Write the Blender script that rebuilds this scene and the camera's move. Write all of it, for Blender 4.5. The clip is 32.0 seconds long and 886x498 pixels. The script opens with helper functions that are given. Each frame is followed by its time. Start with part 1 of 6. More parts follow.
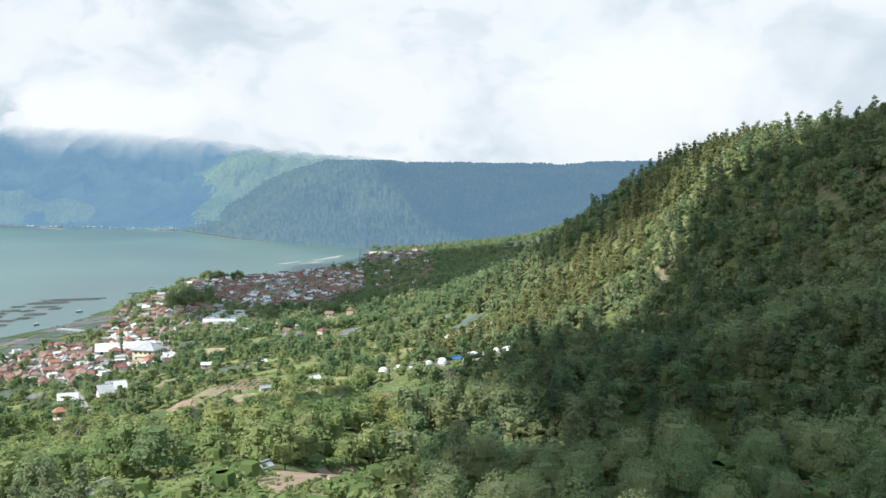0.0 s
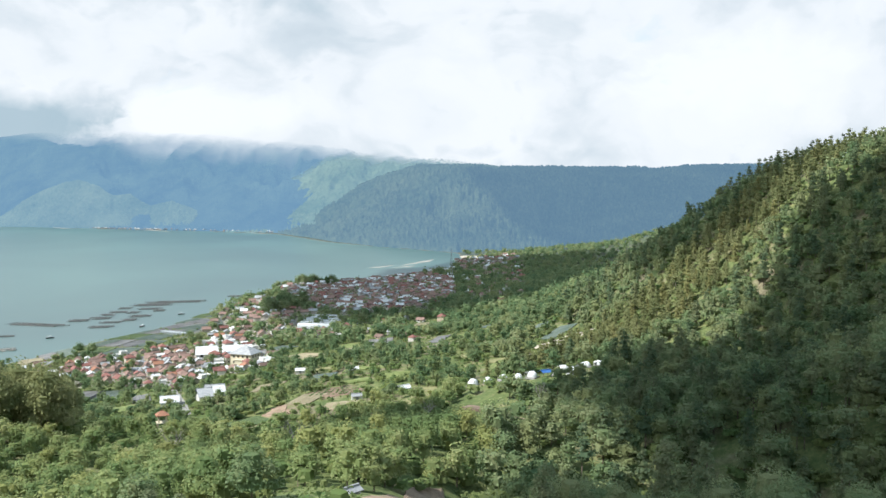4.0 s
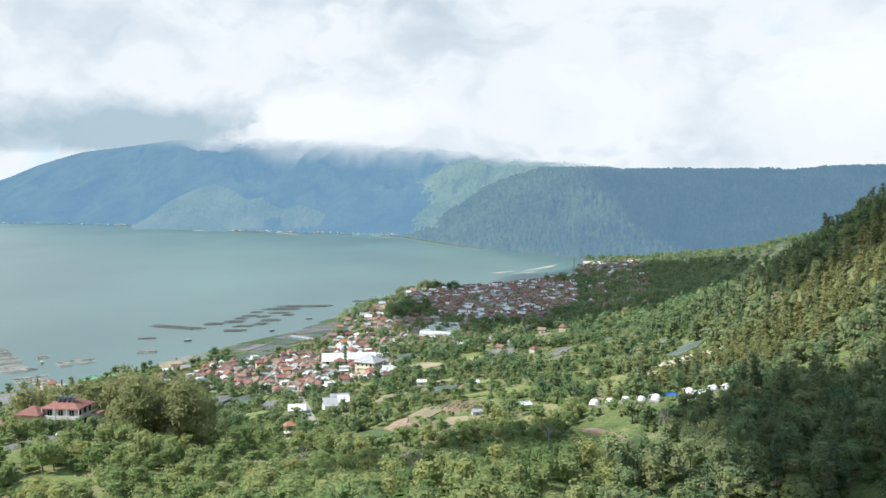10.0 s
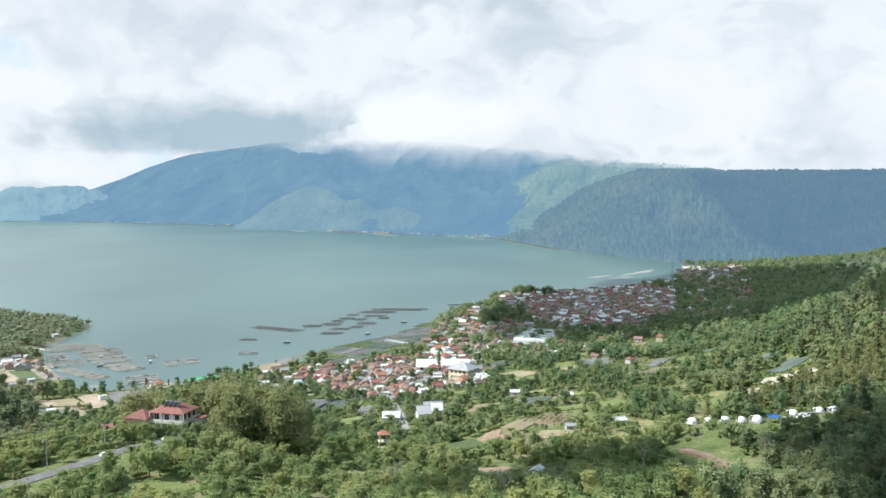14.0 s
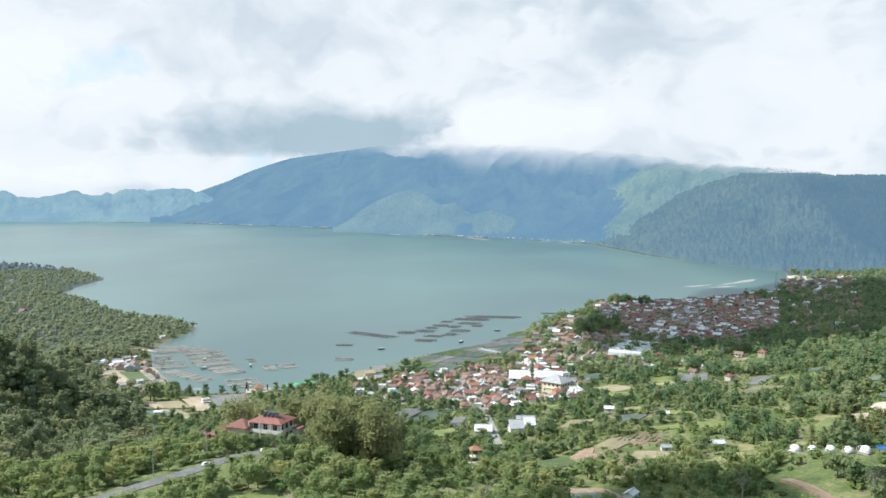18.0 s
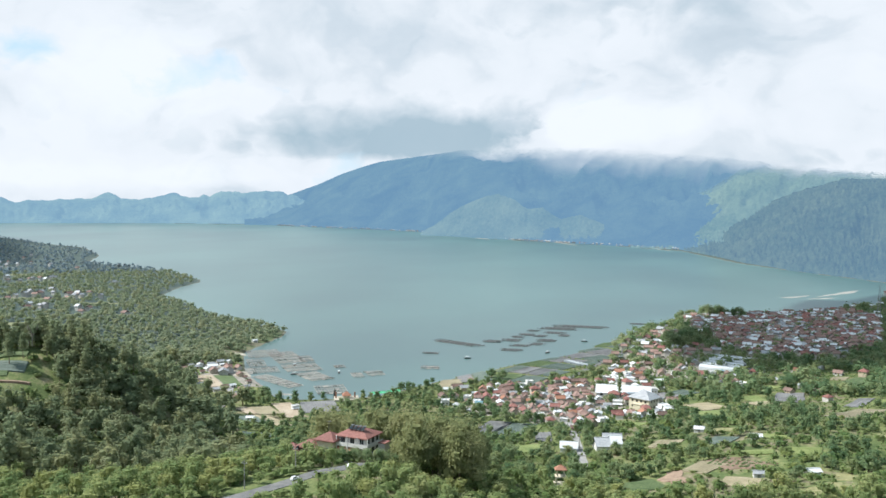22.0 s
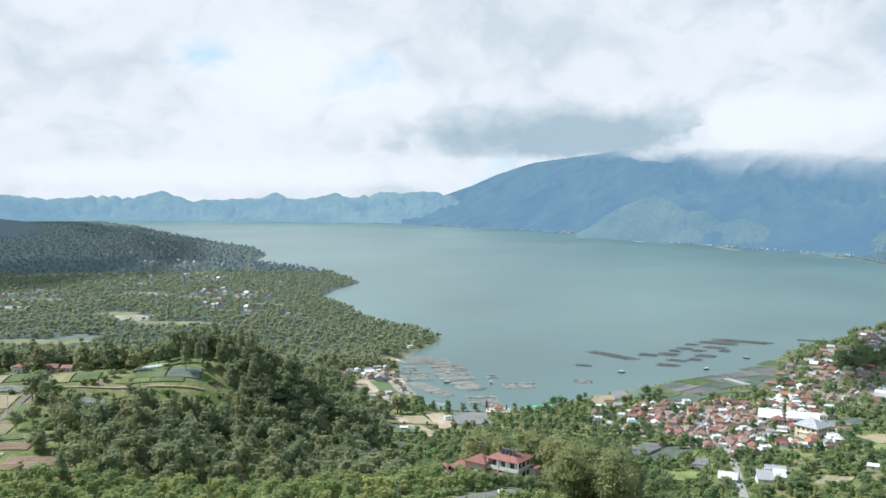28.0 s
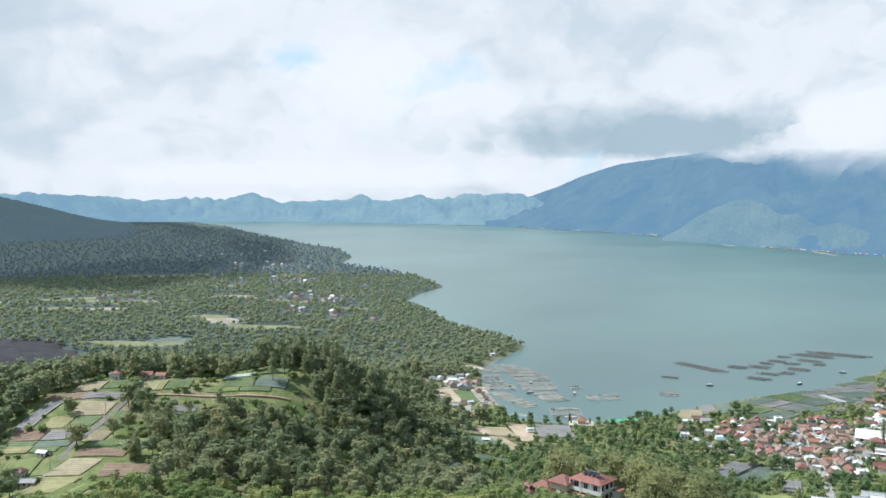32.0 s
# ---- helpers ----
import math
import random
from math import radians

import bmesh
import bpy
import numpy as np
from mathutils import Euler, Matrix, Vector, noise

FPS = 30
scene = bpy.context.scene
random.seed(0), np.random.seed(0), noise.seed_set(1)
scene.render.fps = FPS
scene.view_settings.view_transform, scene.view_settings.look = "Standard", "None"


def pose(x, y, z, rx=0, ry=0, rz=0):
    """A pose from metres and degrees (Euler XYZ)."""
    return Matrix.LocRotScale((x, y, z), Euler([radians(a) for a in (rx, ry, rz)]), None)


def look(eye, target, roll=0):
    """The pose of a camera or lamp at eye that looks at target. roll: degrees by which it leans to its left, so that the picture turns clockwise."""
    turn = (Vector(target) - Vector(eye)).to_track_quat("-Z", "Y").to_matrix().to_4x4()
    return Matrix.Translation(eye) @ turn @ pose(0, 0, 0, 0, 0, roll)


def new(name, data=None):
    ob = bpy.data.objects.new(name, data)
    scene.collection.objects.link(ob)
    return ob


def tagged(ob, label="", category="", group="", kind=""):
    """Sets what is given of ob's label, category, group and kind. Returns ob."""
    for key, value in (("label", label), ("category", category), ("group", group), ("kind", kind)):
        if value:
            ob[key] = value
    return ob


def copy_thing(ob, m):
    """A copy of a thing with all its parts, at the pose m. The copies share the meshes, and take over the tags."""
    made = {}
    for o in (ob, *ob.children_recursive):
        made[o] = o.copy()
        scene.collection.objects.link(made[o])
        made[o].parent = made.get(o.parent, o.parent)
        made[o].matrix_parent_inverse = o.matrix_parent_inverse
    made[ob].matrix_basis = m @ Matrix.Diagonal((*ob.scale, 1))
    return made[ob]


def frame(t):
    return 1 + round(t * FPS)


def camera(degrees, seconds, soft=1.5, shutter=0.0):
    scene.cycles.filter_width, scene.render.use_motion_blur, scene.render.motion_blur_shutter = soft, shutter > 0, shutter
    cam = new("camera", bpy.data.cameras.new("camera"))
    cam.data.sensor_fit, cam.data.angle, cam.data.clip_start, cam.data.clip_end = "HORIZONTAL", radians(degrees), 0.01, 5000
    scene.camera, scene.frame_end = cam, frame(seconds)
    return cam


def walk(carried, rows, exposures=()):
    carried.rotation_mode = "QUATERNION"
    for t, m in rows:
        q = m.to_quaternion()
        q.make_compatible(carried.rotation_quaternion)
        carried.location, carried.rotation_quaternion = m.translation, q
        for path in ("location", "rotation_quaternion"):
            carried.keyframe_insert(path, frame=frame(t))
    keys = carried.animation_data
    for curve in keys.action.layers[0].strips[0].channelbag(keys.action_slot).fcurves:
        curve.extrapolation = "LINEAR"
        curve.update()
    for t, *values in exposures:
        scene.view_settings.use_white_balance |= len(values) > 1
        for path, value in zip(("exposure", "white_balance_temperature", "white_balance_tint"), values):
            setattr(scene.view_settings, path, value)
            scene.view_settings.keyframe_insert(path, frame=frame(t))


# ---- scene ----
cam = camera(53.9, 32.0, 1.5)
# seconds, place, then turn to the left, tilt and roll in degrees
ROWS = [
    (0, -1.27, -0.64, 93.11, -12.12, -3.90, -0.03), (0.5, -1.23, -0.69, 93.50, -11.32, -3.89, -0.04), (1, -1.19, -0.72, 93.89, -10.50, -3.88, -0.06),
    (1.5, -1.14, -0.74, 94.28, -9.68, -3.87, -0.07), (2, -1.10, -0.75, 94.68, -8.86, -3.86, -0.08), (2.5, -1.06, -0.75, 95.08, -8.06, -3.83, -0.09),
    (3, -1.02, -0.75, 95.48, -7.24, -3.79, -0.09), (3.5, -0.98, -0.73, 95.88, -6.63, -3.76, -0.08), (5.5, -0.81, -0.63, 97.55, -4.46, -3.69, -0.19),
    (6, -0.77, -0.59, 97.97, -3.76, -3.67, -0.21), (6.5, -0.73, -0.55, 98.41, -3.05, -3.67, -0.23), (7, -0.68, -0.52, 98.85, -2.34, -3.67, -0.24),
    (7.5, -0.64, -0.47, 99.29, -1.63, -3.68, -0.24), (8, -0.60, -0.43, 99.75, -0.92, -3.68, -0.27), (8.5, -0.56, -0.39, 100.21, -0.20, -3.67, -0.30),
    (9, -0.52, -0.35, 100.67, 0.52, -3.66, -0.31), (9.5, -0.48, -0.31, 101.15, 1.22, -3.64, -0.32), (10, -0.44, -0.27, 101.63, 1.93, -3.63, -0.32),
    (10.5, -0.40, -0.23, 102.11, 2.65, -3.63, -0.33), (11, -0.36, -0.20, 102.61, 3.37, -3.64, -0.33), (11.5, -0.32, -0.17, 103.11, 4.11, -3.64, -0.33),
    (12, -0.28, -0.14, 103.62, 4.86, -3.65, -0.33), (12.5, -0.24, -0.11, 104.14, 5.64, -3.65, -0.32), (13, -0.21, -0.08, 104.67, 6.43, -3.64, -0.30),
    (13.5, -0.17, -0.06, 105.20, 7.28, -3.61, -0.28), (14, -0.13, -0.04, 105.75, 8.18, -3.59, -0.25), (14.5, -0.10, -0.03, 106.30, 9.02, -3.58, -0.22),
    (16.5, 0.03, 0.00, 108.58, 12.13, -3.48, -0.14), (17, 0.06, 0.00, 109.18, 12.93, -3.46, -0.10), (17.5, 0.09, -0.00, 109.78, 13.72, -3.44, -0.07),
    (18, 0.12, -0.01, 110.38, 14.40, -3.41, -0.05), (18.5, 0.15, -0.02, 111.00, 15.07, -3.39, -0.03), (19, 0.17, -0.03, 111.62, 15.78, -3.36, 0.00),
    (19.5, 0.20, -0.04, 112.25, 16.56, -3.33, 0.06), (20, 0.22, -0.06, 112.89, 17.33, -3.31, 0.11), (20.5, 0.24, -0.07, 113.53, 18.12, -3.30, 0.14),
    (21, 0.26, -0.09, 114.19, 18.93, -3.29, 0.18), (21.5, 0.28, -0.11, 114.85, 19.54, -3.27, 0.21), (22, 0.30, -0.12, 115.51, 20.13, -3.26, 0.22),
    (22.5, 0.32, -0.14, 116.18, 20.87, -3.24, 0.27), (23, 0.33, -0.16, 116.86, 21.68, -3.23, 0.30), (23.5, 0.34, -0.17, 117.54, 22.55, -3.23, 0.29),
    (24, 0.35, -0.18, 118.23, 23.41, -3.25, 0.30), (24.5, 0.36, -0.19, 118.93, 24.30, -3.26, 0.33), (25, 0.37, -0.20, 119.63, 25.14, -3.26, 0.36),
    (25.5, 0.38, -0.20, 120.33, 25.99, -3.26, 0.39), (27.5, 0.38, -0.14, 123.18, 29.42, -3.36, 0.39), (28, 0.37, -0.11, 123.90, 30.24, -3.38, 0.39),
    (28.5, 0.36, -0.06, 124.62, 31.08, -3.40, 0.39), (29, 0.35, -0.01, 125.35, 31.90, -3.41, 0.40), (29.5, 0.34, 0.06, 126.07, 32.70, -3.41, 0.42),
    (30, 0.33, 0.14, 126.80, 33.41, -3.41, 0.42), (30.5, 0.31, 0.23, 127.52, 34.08, -3.42, 0.42), (31, 0.29, 0.33, 128.25, 34.74, -3.41, 0.41),
    (31.5, 0.26, 0.46, 128.97, 35.40, -3.40, 0.40), (32, 0.24, 0.60, 129.69, 35.75, -3.39, 0.41),
]


def aim(x, y, z, turn, tilt, roll):
    a, e = radians(turn), radians(tilt)
    way = Vector((-math.sin(a) * math.cos(e), math.cos(a) * math.cos(e), math.sin(e)))
    return look((x, y, z), Vector((x, y, z)) + way * 100, roll)


walk(cam, [(t, aim(*rest)) for t, *rest in ROWS], [(0, 0.70, 6120, 10), (16, 0.66, 6080, 10), (32, 0.60, 5950, 10)])


# ---- nodes ----
class Nodes:
    """A small helper to write node trees."""

    def __init__(self, tree):
        self.tree = tree
        tree.nodes.clear()

    def add(self, kind, inputs=(), operation="", clamp=False):
        n = self.tree.nodes.new(kind)
        if operation:
            n.operation = operation
        if clamp:
            n.use_clamp = True
        for k, v in dict(inputs).items():
            if isinstance(v, bpy.types.NodeSocket):
                self.tree.links.new(v, n.inputs[k])
            else:
                n.inputs[k].default_value = v
        return n

    def math(self, op, a, b=0.0, c=0.0, clamp=False):
        return self.add("ShaderNodeMath", {0: a, 1: b, 2: c}, op, clamp).outputs[0]

    def vec(self, op, a, b=(0, 0, 0)):
        n = self.add("ShaderNodeVectorMath", {0: a, 1: b}, op)
        return n.outputs["Value"] if op in ("DOT_PRODUCT", "LENGTH") else n.outputs[0]

    def noise(self, where, scale, detail=4.0, rough=0.55, warp=0.0):
        return self.add("ShaderNodeTexNoise", {"Vector": where, "Scale": scale, "Detail": detail, "Roughness": rough, "Distortion": warp}).outputs["Fac"]

    def ramp(self, fac, *stops):
        n = self.add("ShaderNodeValToRGB", {"Fac": fac})
        while len(n.color_ramp.elements) < len(stops):
            n.color_ramp.elements.new(0.5)
        for e, (at, colour) in zip(n.color_ramp.elements, stops):
            e.position = at
            e.color = (*colour, 1) if isinstance(colour, tuple) else (colour, colour, colour, 1)
        return n.outputs["Color"]

    def mix(self, fac, a, b, how="MIX"):
        n = self.add("ShaderNodeMix")
        n.data_type, n.blend_type = "RGBA", how
        for k, v in ((0, fac), (6, a), (7, b)):
            if isinstance(v, bpy.types.NodeSocket):
                self.tree.links.new(v, n.inputs[k])
            else:
                n.inputs[k].default_value = (*v, 1) if isinstance(v, tuple) else v
        return n.outputs[2]


# ---- sky, clouds and sun ----
SUN_TURN, SUN_UP = 108.0, 47.0


def toward(turn, up):
    a, e = radians(turn), radians(up)
    return (-math.sin(a) * math.cos(e), math.cos(a) * math.cos(e), math.sin(e))


world = bpy.data.worlds.new("sky")
scene.world = world
world.use_nodes = True
w = Nodes(world.node_tree)
way = w.vec("NORMALIZE", w.add("ShaderNodeTexCoord").outputs["Generated"])
flat = w.vec("MULTIPLY", way, (1, 1, 1.5))
air = w.add("ShaderNodeTexSky")
air.sky_type, air.sun_disc, air.sun_elevation, air.sun_rotation, air.altitude = "NISHITA", False, radians(SUN_UP), radians(-SUN_TURN), 1100.0
sky = air.outputs[0]


def spot(turn, up, wide, high):
    """A soft patch of the sky round one direction, wider than high."""
    d = w.vec("SUBTRACT", way, toward(turn, up))
    side = toward(turn + 90, 0)
    a = w.math("MULTIPLY", w.vec("DOT_PRODUCT", d, side), 1 / math.sin(radians(wide)))
    b = w.math("MULTIPLY", w.vec("DOT_PRODUCT", d, (0, 0, 1)), 1 / math.sin(radians(high)))
    return w.math("POWER", 2.72, w.math("MULTIPLY", w.math("ADD", w.math("MULTIPLY", a, a), w.math("MULTIPLY", b, b)), -1.0))


warp = w.add("ShaderNodeTexNoise", {"Vector": flat, "Scale": 7.0, "Detail": 5.0}).outputs["Color"]
bent = w.vec("ADD", flat, w.vec("MULTIPLY", w.vec("SUBTRACT", warp, (0.5, 0.5, 0.5)), (0.10, 0.10, 0.16)))
puffs = w.noise(bent, 5.2, 10.0, 0.56, 0.5)
banks = w.noise(w.vec("ADD", bent, (3.1, 0.4, 1.7)), 2.6, 5.0, 0.5)
tone = w.math("ADD", w.math("MULTIPLY", puffs, 0.55), w.math("MULTIPLY", banks, 0.45))
fray = w.math("SUBTRACT", w.noise(bent, 14.0, 7.0, 0.62), 0.5)
edge = w.ramp(w.math("ADD", w.vec("DOT_PRODUCT", way, toward(104.0, 0)), w.math("MULTIPLY", fray, 0.16)), (0.0, 0.0), (0.035, 1.0))
under = w.ramp(w.math("ADD", w.vec("DOT_PRODUCT", way, (0, 0, 1)), w.math("MULTIPLY", fray, 0.03)), (0.040, 0.0), (0.050, 1.0))
bright = w.math("ADD", w.math("ADD", w.math("MULTIPLY", spot(11.4, 4.8, 3.4, 1.9), w.math("SUBTRACT", 1.0, edge)), spot(-24, 7, 8, 3)), w.math("ADD", spot(39, 7.2, 8, 3.5), w.math("ADD", spot(46, 1.4, 16, 0.9), spot(6, 5.0, 5, 1.5))))
dark = w.math("ADD", w.math("MULTIPLY", w.math("MULTIPLY", w.math("MULTIPLY", spot(22, 4.0, 11, 1.9), 1.3), edge), under), w.math("ADD", w.math("MULTIPLY", spot(6, 12.5, 12, 2.2), 0.3), w.math("MULTIPLY", spot(-10, 2.6, 14, 0.8), 0.25)))
blue = w.math("ADD", spot(46, 9.2, 3.6, 1.8), w.math("MULTIPLY", spot(16, 9.0, 3, 2.0), 0.5))
tone = w.math("ADD", tone, w.math("SUBTRACT", w.math("MULTIPLY", bright, 0.12), w.math("MULTIPLY", dark, 0.06)))
soft = w.vec("ADD", bent, w.vec("MULTIPLY", w.vec("SUBTRACT", warp, (0.5, 0.5, 0.5)), (0.12, 0.12, 0.12)))
heap = w.add("ShaderNodeTexVoronoi", {"Vector": soft, "Scale": 6.5}).outputs["Distance"]
curl = w.add("ShaderNodeTexVoronoi", {"Vector": soft, "Scale": 17.0}).outputs["Distance"]
tone = w.math("ADD", tone, w.math("ADD", w.math("MULTIPLY", w.math("SUBTRACT", 0.5, heap), 0.24), w.math("MULTIPLY", w.math("SUBTRACT", 0.46, curl), 0.13)))
light = w.ramp(tone, (0.26, (0.56, 0.63, 0.67)), (0.40, (0.66, 0.72, 0.75)), (0.475, (0.755, 0.795, 0.81)), (0.53, (0.835, 0.86, 0.865)), (0.64, (0.885, 0.90, 0.90)))
# the dark bank over the great mountain, with its frayed edge, and the bright plume beside it
knob = w.add("ShaderNodeTexVoronoi", {"Vector": soft, "Scale": 24.0}).outputs["Distance"]
shred = w.math("ADD", w.math("MULTIPLY", w.math("SUBTRACT", w.noise(bent, 11.0, 8.0, 0.6), 0.5), 1.2), w.math("MULTIPLY", w.math("SUBTRACT", 0.42, knob), 0.55))
bank_ = w.ramp(w.math("ADD", dark, shred), (0.15, 0.0), (1.0, 1.0))
light = w.mix(w.math("MULTIPLY", bank_, 0.9), light, (0.40, 0.515, 0.57))
plume = w.ramp(w.math("ADD", bright, shred), (0.35, 0.0), (0.8, 1.0))
light = w.mix(w.math("MULTIPLY", plume, 0.7), light, (0.93, 0.945, 0.94))
gap = w.math("ADD", w.math("SUBTRACT", 1.0, w.noise(w.vec("ADD", bent, (7.3, 2.2, 5.1)), 4.2, 6.0, 0.55)), w.math("MULTIPLY", blue, 0.22))
gap = w.ramp(gap, (0.66, 0.0), (0.80, 1.0))
high = w.ramp(w.add("ShaderNodeSeparateXYZ", {0: way}).outputs[2], (0.27, 0.0), (0.55, 0.8))
gap = w.math("MAXIMUM", gap, high)
clouds = w.add("ShaderNodeBackground", {"Color": light, "Strength": 0.67})
clear = w.add("ShaderNodeBackground", {"Color": w.mix(0.7, sky, (5.4, 8.0, 9.6)), "Strength": 0.073})
both = w.add("ShaderNodeMixShader", {0: gap, 1: clouds.outputs[0], 2: clear.outputs[0]})
w.add("ShaderNodeOutputWorld", {"Surface": both.outputs[0]})

sun = new("sun", bpy.data.lights.new("sun", "SUN"))
sun.data.energy, sun.data.angle, sun.data.color = 5.0, radians(1.0), (1.0, 0.95, 0.86)
sun.matrix_world = look(Vector(toward(SUN_TURN, SUN_UP)) * 600, (0, 0, 0))

# ---- materials ----
def material(name):
    m = bpy.data.materials.new(name)
    m.use_nodes = True
    return m, Nodes(m.node_tree)


def surface(n, colour, rough=0.8, metal=0.0, bump=None, depth=0.05, spec=0.3):
    p = n.add("ShaderNodeBsdfPrincipled", {"Base Color": colour, "Roughness": rough, "Metallic": metal, "Specular IOR Level": spec})
    if bump is not None:
        b = n.add("ShaderNodeBump", {"Height": bump, "Strength": 0.6, "Distance": depth})
        n.tree.links.new(b.outputs[0], p.inputs["Normal"])
    n.add("ShaderNodeOutputMaterial", {"Surface": p.outputs[0]})


def four(c):
    return (*c, 1)


def darkened(c, share=0.76):
    """Colours scaled down evenly to lower their brightness in the render."""
    return tuple(q * share for q in c)


def rough_paint(name, dark, pale, scale=0.6, rough=0.8, metal=0.0, by_object=0.0):
    """Paint, plaster, soil and the like: two tones, stained at two scales."""
    m, n = material(name)
    at = n.add("ShaderNodeNewGeometry").outputs["Position"]
    fac = n.math("ADD", n.math("MULTIPLY", n.noise(at, scale, 5), 0.6), n.math("MULTIPLY", n.noise(at, scale * 7, 4), 0.4))
    col = n.ramp(fac, (0.35, darkened(dark)), (0.62, darkened(pale)))
    if by_object:
        r = n.add("ShaderNodeObjectInfo").outputs["Random"]
        k = n.math("ADD", n.math("MULTIPLY", r, by_object), 1 - by_object / 2)
        col = n.vec("MULTIPLY", col, n.add("ShaderNodeCombineXYZ", {0: k, 1: k, 2: k}).outputs[0])
    surface(n, col, rough, metal, n.noise(at, scale * 9, 3), 0.04)
    return m


def many_tones(name, stops, rough=0.75, scale=0.9, stripes=0.0):
    """One colour for each object, picked at random, and stained."""
    m, n = material(name)
    at = n.add("ShaderNodeNewGeometry").outputs["Position"]
    r = n.add("ShaderNodeObjectInfo").outputs["Random"]
    col = n.ramp(r, *[(i / max(1, len(stops) - 1), darkened(c)) for i, c in enumerate(stops)])
    dirt = n.ramp(n.noise(at, scale, 6, 0.65), (0.3, 0.55), (0.65, 1.1))
    col = n.mix(1.0, col, dirt, "MULTIPLY")
    surface(n, col, rough, 0.0, n.noise(at, scale * 6, 3), 0.05)
    return m


def leaves(name, dark, mid, pale, size=9.0, thin=0.46):
    """Foliage: each leaf clump and each tree has its own tone; some light passes through."""
    m, n = material(name)
    geo = n.add("ShaderNodeNewGeometry")
    at = geo.outputs["Position"]
    tree = n.noise(at, 1 / size, 2, 0.5)
    area = n.noise(n.vec("ADD", at, (31, 7, 3)), 1 / 55, 3, 0.6)
    f = n.math("ADD", n.math("ADD", n.math("MULTIPLY", tree, 0.55), n.math("MULTIPLY", area, 0.6)), n.math("MULTIPLY", geo.outputs["Random Per Island"], 0.2))
    r = n.add("ShaderNodeObjectInfo").outputs["Random"]
    f = n.math("ADD", f, n.math("MULTIPLY", n.math("SUBTRACT", r, 0.5), 0.16))
    own = n.add("ShaderNodeAttribute")
    own.attribute_name = "tone"
    f = n.math("ADD", f, n.math("MULTIPLY", own.outputs["Fac"], 0.22))
    shade = lambda c, k: (c[0] * 0.96 * k, c[1] * k, c[2] * 1.03 * k)
    dark, mid, pale = shade(dark, 1.12), shade(mid, 0.96), shade(pale, 0.82)
    col = n.ramp(f, (0.48, dark), (0.66, mid), (0.82, pale))
    dry = n.ramp(own.outputs["Fac"], (0.30, 0.0), (0.36, 0.55))
    col = n.mix(dry, col, (mid[0] * 1.28, mid[1] * 1.06, mid[2] * 0.92))
    d = n.add("ShaderNodeBsdfDiffuse", {"Color": col})
    t = n.add("ShaderNodeBsdfTranslucent", {"Color": n.mix(0.5, col, pale)})
    g = n.add("ShaderNodeBsdfGlossy", {"Color": (0.5, 0.55, 0.5, 1), "Roughness": 0.55})
    s = n.add("ShaderNodeMixShader", {0: thin, 1: d.outputs[0], 2: t.outputs[0]})
    s = n.add("ShaderNodeMixShader", {0: 0.015, 1: s.outputs[0], 2: g.outputs[0]})
    n.add("ShaderNodeOutputMaterial", {"Surface": s.outputs[0]})
    return m


LEAF_WOOD = leaves("broad leaves", (0.088, 0.144, 0.068), (0.196, 0.256, 0.118), (0.340, 0.362, 0.182))
LEAF_PINE = leaves("pine needles", (0.080, 0.122, 0.066), (0.160, 0.200, 0.102), (0.270, 0.284, 0.150))
LEAF_GOLD = leaves("olive leaves", (0.150, 0.168, 0.072), (0.255, 0.262, 0.112), (0.355, 0.345, 0.160))
# olive leaves, paler and yellower to put the sunlit band into their colour
LEAF_SPUR = leaves("olive leaves painted sunlit", (0.120, 0.138, 0.060), (0.200, 0.215, 0.090), (0.290, 0.290, 0.130))
# broad leaves brightened: sunlight on the trees in front is put into the colour
LEAF_FRONT = leaves("green leaves painted sunlit", (0.132, 0.186, 0.072), (0.272, 0.318, 0.124), (0.425, 0.430, 0.190))
# lightened too, with sun on the hill put into the leaf colour
LEAF_HILL = leaves("grey-green leaves", (0.130, 0.166, 0.092), (0.225, 0.256, 0.134), (0.335, 0.340, 0.178))
# far woods: haze is put into the colour, paler here, bluish in the next
LEAF_FAR = leaves("far foliage tinted for haze", (0.180, 0.215, 0.125), (0.265, 0.295, 0.175), (0.345, 0.360, 0.215), 14.0, 0.45)
LEAF_DISTANT = leaves("distant foliage tinted for haze", (0.165, 0.215, 0.245), (0.205, 0.255, 0.280), (0.265, 0.305, 0.300), 40.0)
LEAF_BRIGHT = leaves("fresh leaves", (0.094, 0.150, 0.052), (0.172, 0.232, 0.080), (0.270, 0.305, 0.125), 6.0)
BARK = rough_paint("bark", (0.10, 0.075, 0.05), (0.26, 0.22, 0.17), 2.0)
BARK_PALE = rough_paint("bare grey wood", (0.26, 0.24, 0.20), (0.42, 0.39, 0.34), 2.0)

